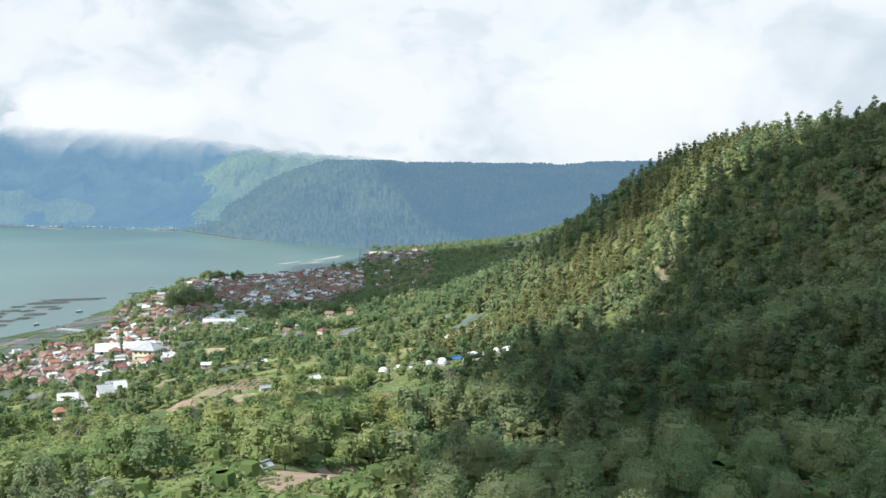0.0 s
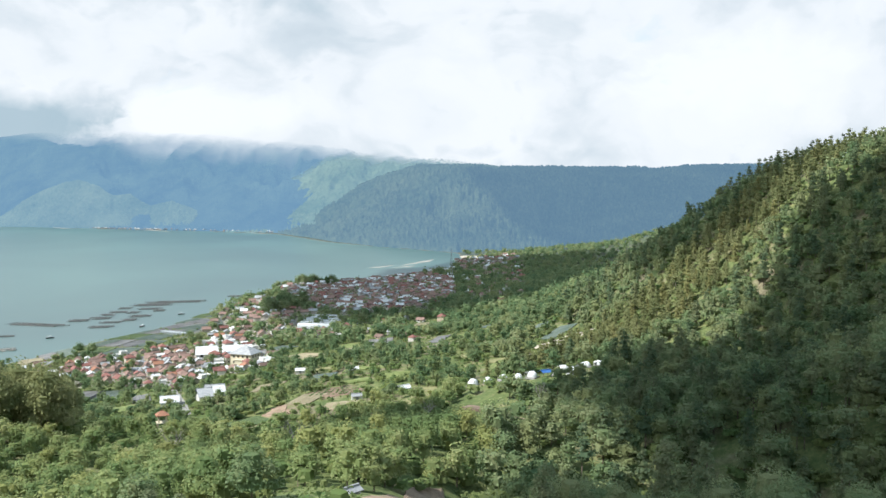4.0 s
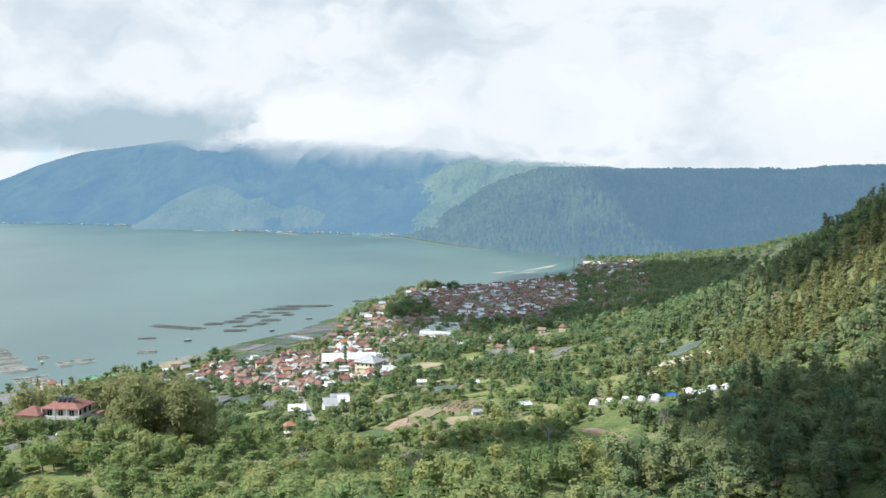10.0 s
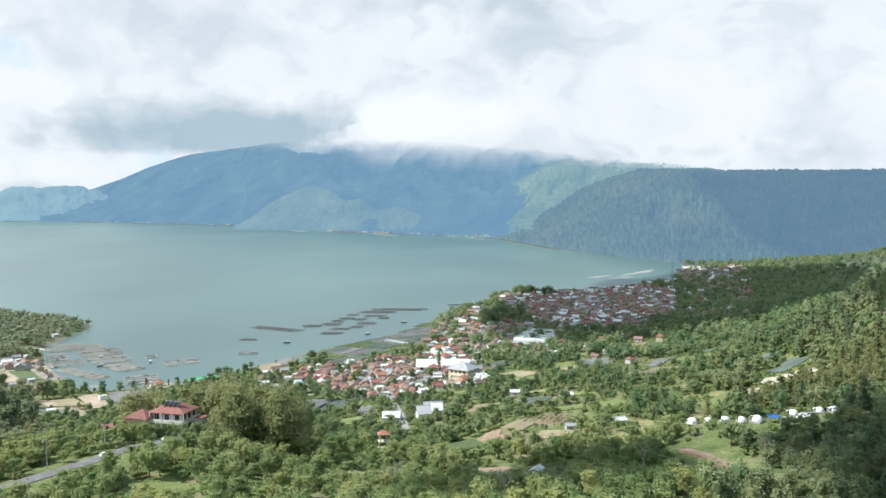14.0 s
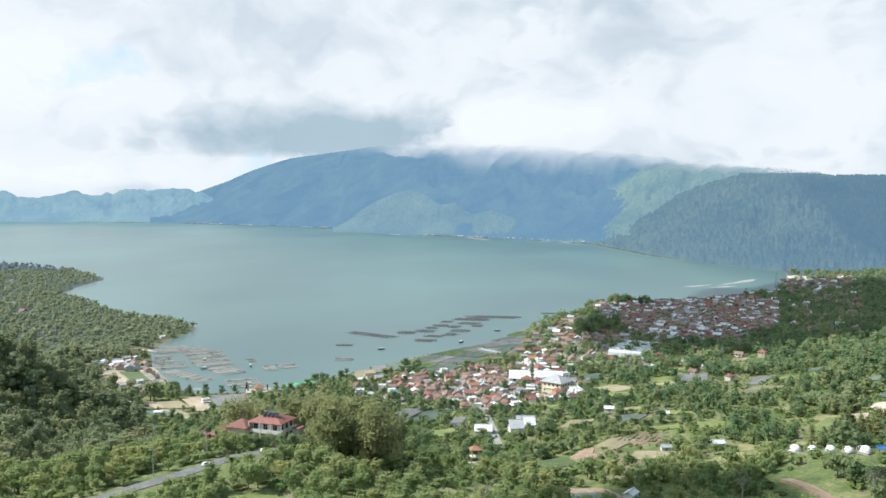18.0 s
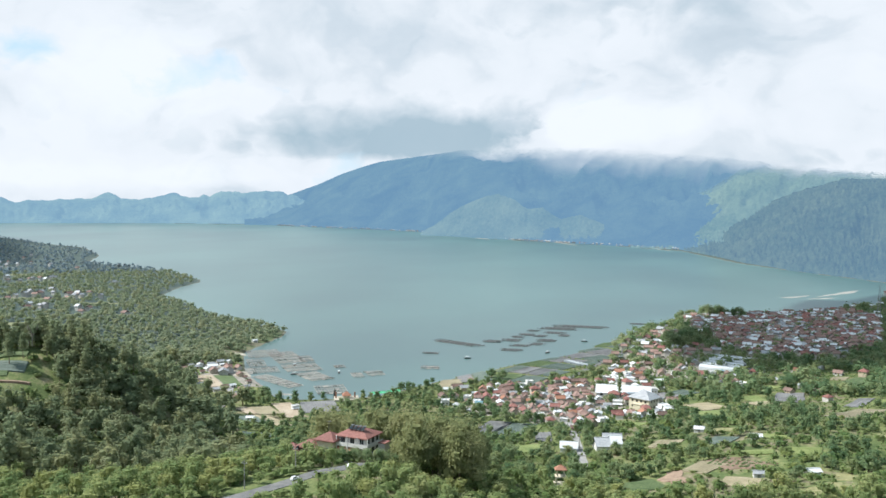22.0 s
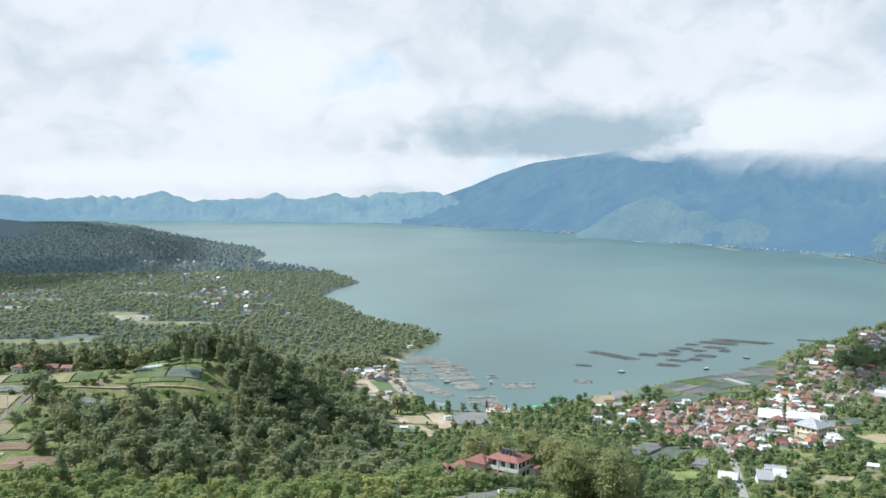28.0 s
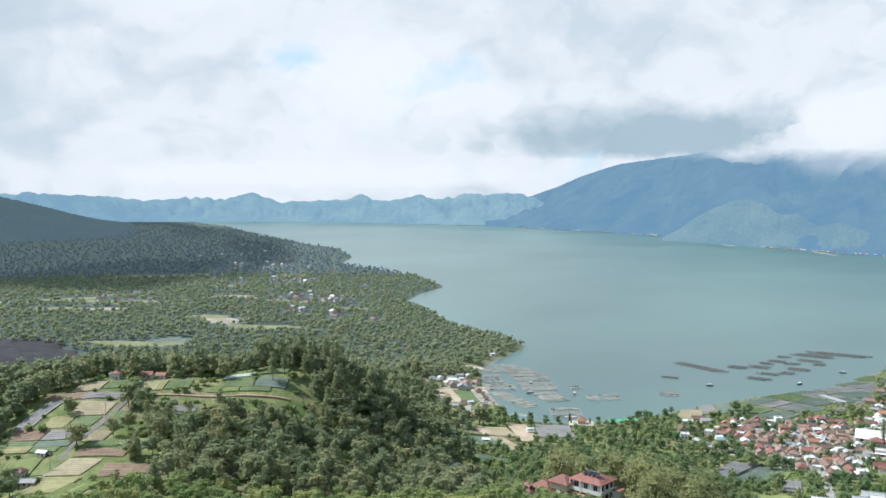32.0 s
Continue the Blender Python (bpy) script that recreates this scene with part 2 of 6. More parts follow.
# ---- the lie of the land ----
# hills of the shore: centre, width and height
MOUNDS = [(13, -67, 142, 51.0), (29, 136, 78, 41.7), (-123, 220, 114, -43.9), (69, 264, 38, 21.3), (54, 119, 25, -61.9), (29, 321, 83, 48.5), (32, 467, 136, 2.8), (216, 235, 75, 68.0), (127, 293, 88, -72.9), (171, 336, 66, 62.7), (326, 206, 131, 37.5), (249, 435, 84, 73.1), (325, 623, 139, 43.2), (-146, 326, 43, 22.1), (-112, 225, 53, 39.5), (-212, 115, 108, 57.9), (-255, 307, 25, -30.6), (-268, 301, 38, 31.2), (-333, 213, 73, 35.3), (-319, 137, 73, -47.6), (-431, 187, 136, 32.8), (-492, 329, 106, -27.4), (396, 28, 181, 105.3), (-790, 446, 302, 13.7), (-276, 286, 20, 11.0), (-260, 302, 17, 16.0), (-244, 314, 16, 14.0), (430, 960, 110, 56.0), (330, 1190, 90, 14.0)]
# the lake's outline: western shore from the far end inwards, southern shore with the villages, far shore
WEST = [(-3590, 2800), (-2900, 2470), (-2237, 2028), (-1688, 1714), (-1484, 1617), (-1252, 1409), (-1132, 1241), (-987, 1194), (-857, 1130), (-732, 1024),
        (-706, 931), (-664, 842), (-592, 797), (-507, 723), (-454, 694), (-408, 676), (-381, 655), (-374, 619), (-367, 577), (-362, 554),
        (-318, 489), (-288, 461), (-263, 436), (-243, 438), (-229, 446), (-209, 464)]
SOUTH = [(-190, 513), (-177, 541), (-160, 585), (-133, 631), (-115, 700), (-105, 766), (-81, 830), (-75, 914), (-14, 916), (51, 954),
         (121, 1066), (159, 1203), (169, 1361), (62, 1517), (-36, 1679), (-164, 2026)]
FAR = [(-376, 2231), (-621, 2366), (-970, 2606), (-1105, 2865), (-1705, 3142), (-2030, 3319), (-2677, 3320), (-3234, 3102)]
LAKE = np.array(WEST + SOUTH + FAR, float)


def shore_distance(x, y):
    """Metres to the shore: positive on land, negative on the lake."""
    a, b = LAKE, np.roll(LAKE, -1, 0)
    far, inside = np.full(x.shape, 1e9), np.zeros(x.shape, bool)
    for (ax, ay), (bx, by) in zip(a, b):
        dx, dy = bx - ax, by - ay
        k = np.clip(((x - ax) * dx + (y - ay) * dy) / (dx * dx + dy * dy), 0, 1)
        far = np.minimum(far, np.hypot(x - ax - k * dx, y - ay - k * dy))
        if ay != by:
            inside ^= ((ay > y) != (by > y)) & (x < (bx - ax) * (y - ay) / (by - ay) + ax)
    return np.where(inside, -far, far)


def lumps(x, y, size, seed=0.0):
    """Smooth waves of about +-1 that do not repeat."""
    u, v = x / size + seed, y / size - seed * 1.7
    return (np.sin(u * 1.1 + 1.3 * np.sin(v * 0.7)) + np.sin(v * 1.3 + 1.1 * np.sin(u * 0.9 + 2)) + np.sin((u + v) * 0.8 + np.sin(u * 1.7))) / 2.2


def ground_z(x, y):
    """Height of the ground above the lake."""
    x, y = np.asarray(x, float), np.asarray(y, float)
    d, z = shore_distance(x, y), np.zeros(np.shape(x))
    for cx, cy, s, h in MOUNDS:
        z = z + h * np.exp(-((x - cx) ** 2 + (y - cy) ** 2) / (2 * s * s))
    rough = lumps(x, y, 16) * 0.7 + lumps(x, y, 6, 3.1) * 0.25
    land = (np.maximum(z, 0) + rough * np.clip(z / 25, 0.15, 1)) * (1 - np.exp(-np.maximum(d, 0) / 45)) + 0.7 * (1 - np.exp(-np.maximum(d, 0) / 6)) + 0.1
    return np.where(d > 0, land, np.maximum(d * 0.12, -6))

# ---- meshes ----
def mesh_of(name, verts, faces, materials, index=None, smooth=False):
    """A mesh from arrays: faces as one array of triangles or quads, or a list of such arrays."""
    verts = np.asarray(verts, np.float32).reshape(-1, 3)
    blocks = [np.asarray(b, np.int32) for b in (faces if isinstance(faces, list) else [faces]) if len(b)]
    me = bpy.data.meshes.new(name)
    loops = np.concatenate([b.ravel() for b in blocks])
    totals = np.concatenate([np.full(len(b), b.shape[1], np.int32) for b in blocks])
    me.vertices.add(len(verts))
    me.vertices.foreach_set("co", verts.ravel())
    me.loops.add(len(loops))
    me.loops.foreach_set("vertex_index", loops)
    me.polygons.add(len(totals))
    me.polygons.foreach_set("loop_start", np.concatenate([[0], np.cumsum(totals)[:-1]]).astype(np.int32))
    me.polygons.foreach_set("loop_total", totals)
    if index is not None:
        me.polygons.foreach_set("material_index", np.asarray(index, np.int32))
    me.polygons.foreach_set("use_smooth", np.full(len(totals), smooth))
    me.update(calc_edges=True)
    for m in materials:
        me.materials.append(m)
    return me


def grid_faces(rows, cols):
    a = (np.arange(rows - 1)[:, None] * cols + np.arange(cols - 1)).ravel()
    return np.stack([a, a + 1, a + cols + 1, a + cols], 1)


def polar(turn, far):
    """Plan places from turns to the left of +y, in degrees, and distances from the origin."""
    a = np.radians(turn)
    return -np.sin(a) * far, np.cos(a) * far


# ---- the ground: one sheet, under the lake too ----
def ground_material():
    m, n = material("grass and soil")
    at = n.add("ShaderNodeNewGeometry").outputs["Position"]
    big, mid, fine = n.noise(at, 1 / 60, 5, 0.6), n.noise(at, 1 / 9, 5, 0.6), n.noise(at, 0.9, 5, 0.65)
    green = n.ramp(n.math("ADD", n.math("MULTIPLY", mid, 0.6), n.math("MULTIPLY", fine, 0.4)), (0.34, (0.050, 0.076, 0.030)), (0.48, (0.102, 0.130, 0.050)), (0.60, (0.190, 0.200, 0.085)), (0.68, (0.27, 0.25, 0.130)))
    soil = n.ramp(fine, (0.3, (0.10, 0.08, 0.055)), (0.7, (0.24, 0.20, 0.15)))
    bare = n.ramp(n.math("ADD", n.math("MULTIPLY", big, 0.5), n.math("MULTIPLY", mid, 0.5)), (0.52, 0.0), (0.60, 0.75))
    low = n.math("MULTIPLY", n.add("ShaderNodeSeparateXYZ", {0: at}).outputs[2], 2.5, 0, True)
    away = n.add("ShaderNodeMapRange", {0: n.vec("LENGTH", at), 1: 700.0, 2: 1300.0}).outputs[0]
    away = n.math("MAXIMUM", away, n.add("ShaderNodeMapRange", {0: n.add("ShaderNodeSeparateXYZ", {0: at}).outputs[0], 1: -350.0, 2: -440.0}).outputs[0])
    # far ground: tree-cover colour, its dull blue-green tinted to stand in for haze
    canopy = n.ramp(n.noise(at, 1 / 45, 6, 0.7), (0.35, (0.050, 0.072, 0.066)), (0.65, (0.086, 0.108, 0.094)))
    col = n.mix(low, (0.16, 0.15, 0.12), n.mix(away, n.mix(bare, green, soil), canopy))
    surface(n, col, 0.95, 0, fine, 0.2, 0.1)
    return m


turns = np.concatenate([np.arange(-180, -46, 4.0), np.arange(-46, 72, 0.3), np.arange(72, 180.1, 4.0)])
fars = np.concatenate([[0.1], np.geomspace(4.0, 4950.0, 249)])
gx, gy = polar(turns[None, :], fars[:, None])
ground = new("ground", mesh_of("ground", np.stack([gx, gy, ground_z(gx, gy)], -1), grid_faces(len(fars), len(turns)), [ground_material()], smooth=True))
tagged(ground, "uneven green and brown hillside sloping to the lake", "ground", kind="structure")


def water_material():
    m, n = material("lake water")
    at = n.add("ShaderNodeNewGeometry").outputs["Position"]
    big = n.noise(n.vec("MULTIPLY", at, (1 / 260, 1 / 420, 0)), 1.0, 3, 0.5)
    col = n.ramp(big, (0.35, (0.058, 0.104, 0.101)), (0.65, (0.084, 0.151, 0.138)))
    rip = n.math("ADD", n.noise(at, 0.5, 3, 0.6), n.math("MULTIPLY", n.noise(at, 0.06, 3, 0.6), 3.0))
    surface(n, col, 0.28, 0, rip, 0.010, 0.27)
    return m


wx, wy = polar(np.arange(-30, 70.1, 2.0)[None, :], np.geomspace(300, 4940, 24)[:, None])
water = new("lake_water", mesh_of("lake_water", np.stack([wx, wy, 0 * wx], -1), grid_faces(24, 51), [water_material()], smooth=True))
tagged(water, "calm grey-green lake reflecting the cloudy sky", "lake", kind="structure")


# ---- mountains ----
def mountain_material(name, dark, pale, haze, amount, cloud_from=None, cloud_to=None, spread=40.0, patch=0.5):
    """The distant backdrop: forested slopes kilometres off, with haze as an even glow; where cloud lies on them they
    fade to transparent.
    """
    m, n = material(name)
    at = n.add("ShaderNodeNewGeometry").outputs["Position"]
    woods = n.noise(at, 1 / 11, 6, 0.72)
    # the broad paler tracts also stand in for sunlit faces
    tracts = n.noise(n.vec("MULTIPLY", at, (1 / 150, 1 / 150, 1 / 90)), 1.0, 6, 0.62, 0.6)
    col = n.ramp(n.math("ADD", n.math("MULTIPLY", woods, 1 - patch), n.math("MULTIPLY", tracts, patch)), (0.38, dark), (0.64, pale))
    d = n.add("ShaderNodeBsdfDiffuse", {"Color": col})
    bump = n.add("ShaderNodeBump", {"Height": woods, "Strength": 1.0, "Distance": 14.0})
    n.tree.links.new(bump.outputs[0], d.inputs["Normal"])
    # haze is painted on as a glow mixed over the slope's own colour
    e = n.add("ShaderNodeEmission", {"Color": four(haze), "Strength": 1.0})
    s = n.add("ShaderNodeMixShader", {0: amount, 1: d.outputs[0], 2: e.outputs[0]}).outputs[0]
    if cloud_from is not None:
        up = n.add("ShaderNodeAttribute")
        up.attribute_name = "rise"
        wisps = n.noise(n.vec("MULTIPLY", at, (1, 1, 1.6)), 1 / 190, 7, 0.62, 0.4)
        z = n.math("ADD", up.outputs["Fac"], n.math("MULTIPLY", n.math("SUBTRACT", wisps, 0.5), spread * 2))
        lost = n.add("ShaderNodeMapRange", {0: z, 1: cloud_from, 2: cloud_to, 3: 0.0, 4: 1.0})
        lost.interpolation_type = "SMOOTHSTEP"
        s = n.add("ShaderNodeMixShader", {0: lost.outputs[0], 1: s, 2: n.add("ShaderNodeBsdfTransparent").outputs[0]}).outputs[0]
    n.add("ShaderNodeOutputMaterial", {"Surface": s})
    return m


def mountain(name, label, mat, base, top, deep, step, rows, ravine, relief, trees, seed, crest_cut=0.05, veil=((-90, 0.0), (90, 0.0)), lean=0.35, steep=0.8, cap=0.05):
    """A slope in front of the sky. base: (turn, distance of its foot); top: (turn, angle of its skyline above the eye's level); deep: from foot to crest;
    ravine and relief: width and depth of its gullies; lean: how far they run aslant; veil: (turn, how much the cloud is lifted)."""
    a = np.arange(base[0][0], base[-1][0] + 1e-6, step)
    foot = np.interp(a, *np.array(base).T)[None, :]
    u = np.linspace(0, 1.25, rows)[:, None]
    far = foot + deep * u
    crest = 112 + (foot + deep) * np.tan(np.radians(np.interp(a, *np.array(top).T)))[None, :]
    rise = np.where(u < 1, np.sin(np.clip(u, 0, 1) * np.pi / 2) ** steep * (0.6 + 0.4 * u), 1 - (u - 1) * 1.2)
    x, y = polar(a[None, :], far)
    rng = np.random.default_rng(int(seed * 10) + 3)
    m = a * np.pi / 180 * foot[0].mean()
    cut = np.empty(x.shape)
    for i, k in enumerate(u[:, 0]):
        for j, q in enumerate(m):
            big = noise.ridged_multi_fractal(Vector((q / ravine + k * lean, k * deep / ravine * 0.34, seed)), 0.9, 2.1, 5, 1.0, 2.0) - 1.1
            small = noise.ridged_multi_fractal(Vector((q / ravine * 3.3 + k * lean * 2, k * deep / ravine * 1.3, seed + 9)), 0.9, 2.1, 4, 1.0, 2.0) - 1.1
            cut[i, j] = min(big, cap) + 0.3 * min(small, cap)
    z = crest * rise + relief * cut * np.clip(u * 2.2, 0, 1) * np.clip((1.0 - u) * 2.5, crest_cut, 1) * np.clip(crest / 90, 0.05, 1) - 3
    z = z + trees * rng.random(z.shape) * (u > 0.01) * np.clip((1.1 - u) * 4, 0.5, 1)
    ob = new(name, mesh_of(name, np.stack([x, y, z], -1), grid_faces(rows, len(a)), [mat], smooth=True))
    ob.data.attributes.new("rise", "FLOAT", "POINT").data.foreach_set("value", (u - np.interp(a, *np.array(veil).T)[None, :] + 0 * x).ravel())
    return tagged(ob, label, "mountain", kind="structure")


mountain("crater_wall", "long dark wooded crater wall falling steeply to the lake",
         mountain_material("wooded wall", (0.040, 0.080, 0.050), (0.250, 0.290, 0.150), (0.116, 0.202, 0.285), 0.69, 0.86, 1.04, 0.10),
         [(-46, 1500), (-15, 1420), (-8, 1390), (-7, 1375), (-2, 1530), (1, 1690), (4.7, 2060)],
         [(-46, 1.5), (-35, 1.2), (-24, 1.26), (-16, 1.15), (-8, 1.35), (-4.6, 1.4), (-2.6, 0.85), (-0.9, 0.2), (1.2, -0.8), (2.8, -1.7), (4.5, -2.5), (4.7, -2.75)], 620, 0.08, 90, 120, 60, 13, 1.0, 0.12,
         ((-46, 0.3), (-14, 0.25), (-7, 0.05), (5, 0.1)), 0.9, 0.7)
# the dark tones here stand in for cloud shade on the mountain
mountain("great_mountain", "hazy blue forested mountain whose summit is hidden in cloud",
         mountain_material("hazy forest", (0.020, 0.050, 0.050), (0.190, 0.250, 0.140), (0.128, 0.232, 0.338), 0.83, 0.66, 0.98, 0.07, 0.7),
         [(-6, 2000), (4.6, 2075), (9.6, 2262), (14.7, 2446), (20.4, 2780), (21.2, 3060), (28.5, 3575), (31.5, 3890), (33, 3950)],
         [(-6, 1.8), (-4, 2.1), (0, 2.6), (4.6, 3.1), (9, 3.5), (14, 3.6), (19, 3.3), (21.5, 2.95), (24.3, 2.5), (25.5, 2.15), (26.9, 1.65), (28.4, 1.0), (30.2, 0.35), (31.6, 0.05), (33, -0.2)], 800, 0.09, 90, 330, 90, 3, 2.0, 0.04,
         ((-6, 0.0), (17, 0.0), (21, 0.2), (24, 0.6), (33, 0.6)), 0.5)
# paler than the mountain behind: sunlight is put into the spur's colour
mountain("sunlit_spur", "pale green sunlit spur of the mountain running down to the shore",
         mountain_material("hazy slopes painted sunlit", (0.10, 0.16, 0.08), (0.40, 0.46, 0.24), (0.150, 0.255, 0.330), 0.72, 0.72, 1.0, 0.12, 0.6),
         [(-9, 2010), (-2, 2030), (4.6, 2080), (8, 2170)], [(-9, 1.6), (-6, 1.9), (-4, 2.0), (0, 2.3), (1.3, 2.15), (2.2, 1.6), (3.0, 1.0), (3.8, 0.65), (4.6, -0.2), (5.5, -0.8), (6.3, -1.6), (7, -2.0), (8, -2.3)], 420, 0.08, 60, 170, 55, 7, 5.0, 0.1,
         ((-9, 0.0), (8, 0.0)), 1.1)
# the foothill's light green holds painted sunlight as well
mountain("foothill", "rounded green foothill painted sunlit behind the far shore",
         mountain_material("green foothill painted sunlit", (0.07, 0.12, 0.08), (0.34, 0.38, 0.22), (0.146, 0.250, 0.330), 0.80, patch=0.55),
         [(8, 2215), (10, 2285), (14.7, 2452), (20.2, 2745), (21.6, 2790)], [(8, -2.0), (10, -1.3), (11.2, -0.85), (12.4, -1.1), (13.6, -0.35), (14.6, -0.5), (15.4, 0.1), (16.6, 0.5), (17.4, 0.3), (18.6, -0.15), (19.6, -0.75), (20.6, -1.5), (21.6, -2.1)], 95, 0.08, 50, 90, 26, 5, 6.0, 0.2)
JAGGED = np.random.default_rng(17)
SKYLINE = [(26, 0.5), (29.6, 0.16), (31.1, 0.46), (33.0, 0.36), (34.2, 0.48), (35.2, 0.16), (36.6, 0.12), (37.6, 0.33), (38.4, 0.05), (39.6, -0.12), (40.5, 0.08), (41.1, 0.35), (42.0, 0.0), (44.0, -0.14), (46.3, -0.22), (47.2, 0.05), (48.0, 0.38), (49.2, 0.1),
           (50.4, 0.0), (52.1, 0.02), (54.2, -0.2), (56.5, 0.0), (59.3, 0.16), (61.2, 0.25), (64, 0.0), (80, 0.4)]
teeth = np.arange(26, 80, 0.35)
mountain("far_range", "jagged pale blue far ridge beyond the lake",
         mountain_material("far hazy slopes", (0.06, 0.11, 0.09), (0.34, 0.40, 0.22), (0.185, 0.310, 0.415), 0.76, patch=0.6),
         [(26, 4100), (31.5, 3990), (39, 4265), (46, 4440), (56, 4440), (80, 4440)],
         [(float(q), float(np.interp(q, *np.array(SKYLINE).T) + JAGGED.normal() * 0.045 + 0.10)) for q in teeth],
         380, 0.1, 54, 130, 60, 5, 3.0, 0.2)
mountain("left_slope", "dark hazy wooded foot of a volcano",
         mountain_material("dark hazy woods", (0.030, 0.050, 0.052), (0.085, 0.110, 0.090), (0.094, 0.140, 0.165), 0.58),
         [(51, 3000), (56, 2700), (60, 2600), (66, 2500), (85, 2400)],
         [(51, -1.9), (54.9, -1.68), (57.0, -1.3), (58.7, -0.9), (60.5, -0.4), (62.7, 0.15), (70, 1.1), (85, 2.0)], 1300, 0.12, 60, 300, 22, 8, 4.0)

# ---- plan: what keeps the woods away ----
CELL = 2.0
PLAN = np.zeros((1000, 1000), bool)  # x from -1300, y from -60
BUILT = np.zeros((1000, 1000), bool)  # plots, roads and large buildings


def cells(x, y):
    return ((np.asarray(x) + 1300) / CELL).astype(int).clip(0, 999), ((np.asarray(y) + 60) / CELL).astype(int).clip(0, 999)


def keep_clear(cx, cy, w, d, turn=0.0, round_=False, front=6.0, solid=True):
    """Marks a rectangle or an oval of the plan as free of trees, with a margin towards the camera so that trees do not
    hide it.
    """
    if front:
        far_ = max(30.0, math.hypot(cx, cy))
        for step in np.arange(front, 0, -5.0):
            keep_clear(cx * (1 - step / far_), cy * (1 - step / far_), w, d, turn, round_, 0.0, False)
    r = math.hypot(w, d) / 2 + CELL
    xs, ys = np.meshgrid(np.arange(cx - r, cx + r, CELL / 2), np.arange(cy - r, cy + r, CELL / 2))
    c, s = math.cos(radians(turn)), math.sin(radians(turn))
    u, v = (xs - cx) * c + (ys - cy) * s, (ys - cy) * c - (xs - cx) * s
    hit = (u / (w / 2)) ** 2 + (v / (d / 2)) ** 2 < 1 if round_ else (abs(u) < w / 2) & (abs(v) < d / 2)
    PLAN[cells(xs[hit], ys[hit])] = True
    if solid:
        BUILT[cells(xs[hit], ys[hit])] = True


# ---- trees ----
def crown(rng, lobes, count, size, core=True):
    """A crown: leaf clumps set round several lobes, over darker cores. lobes: (x, y, z, rx, ry, rz)."""
    lobes = np.array(lobes, float)
    share = lobes[:, 3] * lobes[:, 5]
    pick = rng.choice(len(lobes), count, p=share / share.sum())
    n = rng.normal(size=(count, 3))
    n[:, 2] = np.abs(n[:, 2]) * 0.9 - 0.25
    n /= np.linalg.norm(n, axis=1)[:, None]
    at = lobes[pick, :3] + n * lobes[pick, 3:] * rng.uniform(0.72, 1.08, (count, 1))
    n = n * 0.7 + rng.normal(size=(count, 3)) * 0.4 + (0, 0, 0.55)
    n /= np.linalg.norm(n, axis=1)[:, None]
    a = np.cross(n, rng.normal(size=(count, 3)))
    a /= np.linalg.norm(a, axis=1)[:, None]
    b = np.cross(n, a)
    s = size * rng.uniform(0.6, 1.25, (count, 1))
    tips = []
    for k in range(3):
        q = k * 2.094 + rng.uniform(-0.5, 0.5, (count, 1))
        tips.append(at + (a * np.cos(q) + b * np.sin(q) * 0.85 + n * rng.uniform(-0.2, 0.2, (count, 1))) * s * rng.uniform(0.8, 1.25, (count, 1)))
    v = np.stack(tips, 1).reshape(-1, 3)
    f = np.arange(count * 3).reshape(-1, 3)
    if core:
        vs, fs = [v], [f]
        base = len(v)
        for x, y, z, rx, ry, rz in lobes:
            ring = [(0.62 * math.cos(k * 1.2566), 0.62 * math.sin(k * 1.2566)) for k in range(5)]
            pts = np.array([(*p, -0.35) for p in ring] + [(p[0] * 0.8, p[1] * 0.8, 0.4) for p in ring]) * (rx, ry, rz) + (x, y, z)
            vs.append(pts)
            fs.append(np.array([t for k in range(5) for t in ((base + k, base + (k + 1) % 5, base + 5 + (k + 1) % 5), (base + k, base + 5 + (k + 1) % 5, base + 5 + k))]))
            fs.append(np.array([(base + 5, base + 6, base + 7), (base + 5, base + 7, base + 8), (base + 5, base + 8, base + 9)]))
            base += 10
        v, f = np.concatenate(vs), np.concatenate(fs)
    return v, f


def limb(a, b, ra, rb, sides=5):
    """A tapered round limb from a to b."""
    a, b = np.array(a, float), np.array(b, float)
    d = (b - a) / np.linalg.norm(b - a)
    u = np.cross(d, (0.3, 0.9, 0.2))
    u /= np.linalg.norm(u)
    w_ = np.cross(d, u)
    k = np.arange(sides) * 2 * np.pi / sides
    ring = np.cos(k)[:, None] * u + np.sin(k)[:, None] * w_
    v = np.concatenate([a + ring * ra, b + ring * rb])
    i = np.arange(sides)
    return v, np.stack([i, (i + 1) % sides, sides + (i + 1) % sides, sides + i], 1)


def join(pieces):
    vs, fs, base = [], [], 0
    for v, f in pieces:
        vs.append(v)
        fs.append(f + base)
        base += len(v)
    return np.concatenate(vs), np.concatenate(fs)


def broad_tree(rng, count, size, height=11.0):
    r = height * 0.34
    lobes = [(0, 0, height * 0.66, r * 0.8, r * 0.8, height * 0.32), (0, 0, height * 0.36, r, r, height * 0.27)]
    for k in range(rng.integers(4, 7)):
        a, q = rng.uniform(0, 6.28), rng.uniform(0.55, 0.95) * r
        lobes.append((math.cos(a) * q, math.sin(a) * q, height * rng.uniform(0.28, 0.78), r * rng.uniform(0.35, 0.6), r * rng.uniform(0.35, 0.6), height * rng.uniform(0.12, 0.22)))
    wood = [limb((0, 0, -0.6), (0.2, 0.1, height * 0.5), height * 0.022, height * 0.013)]
    for x, y, z, *_ in lobes[1:4]:
        wood.append(limb((0.1, 0.05, height * 0.36), (x, y, z), height * 0.012, height * 0.004, 4))
    return crown(rng, lobes, count, size), join(wood)


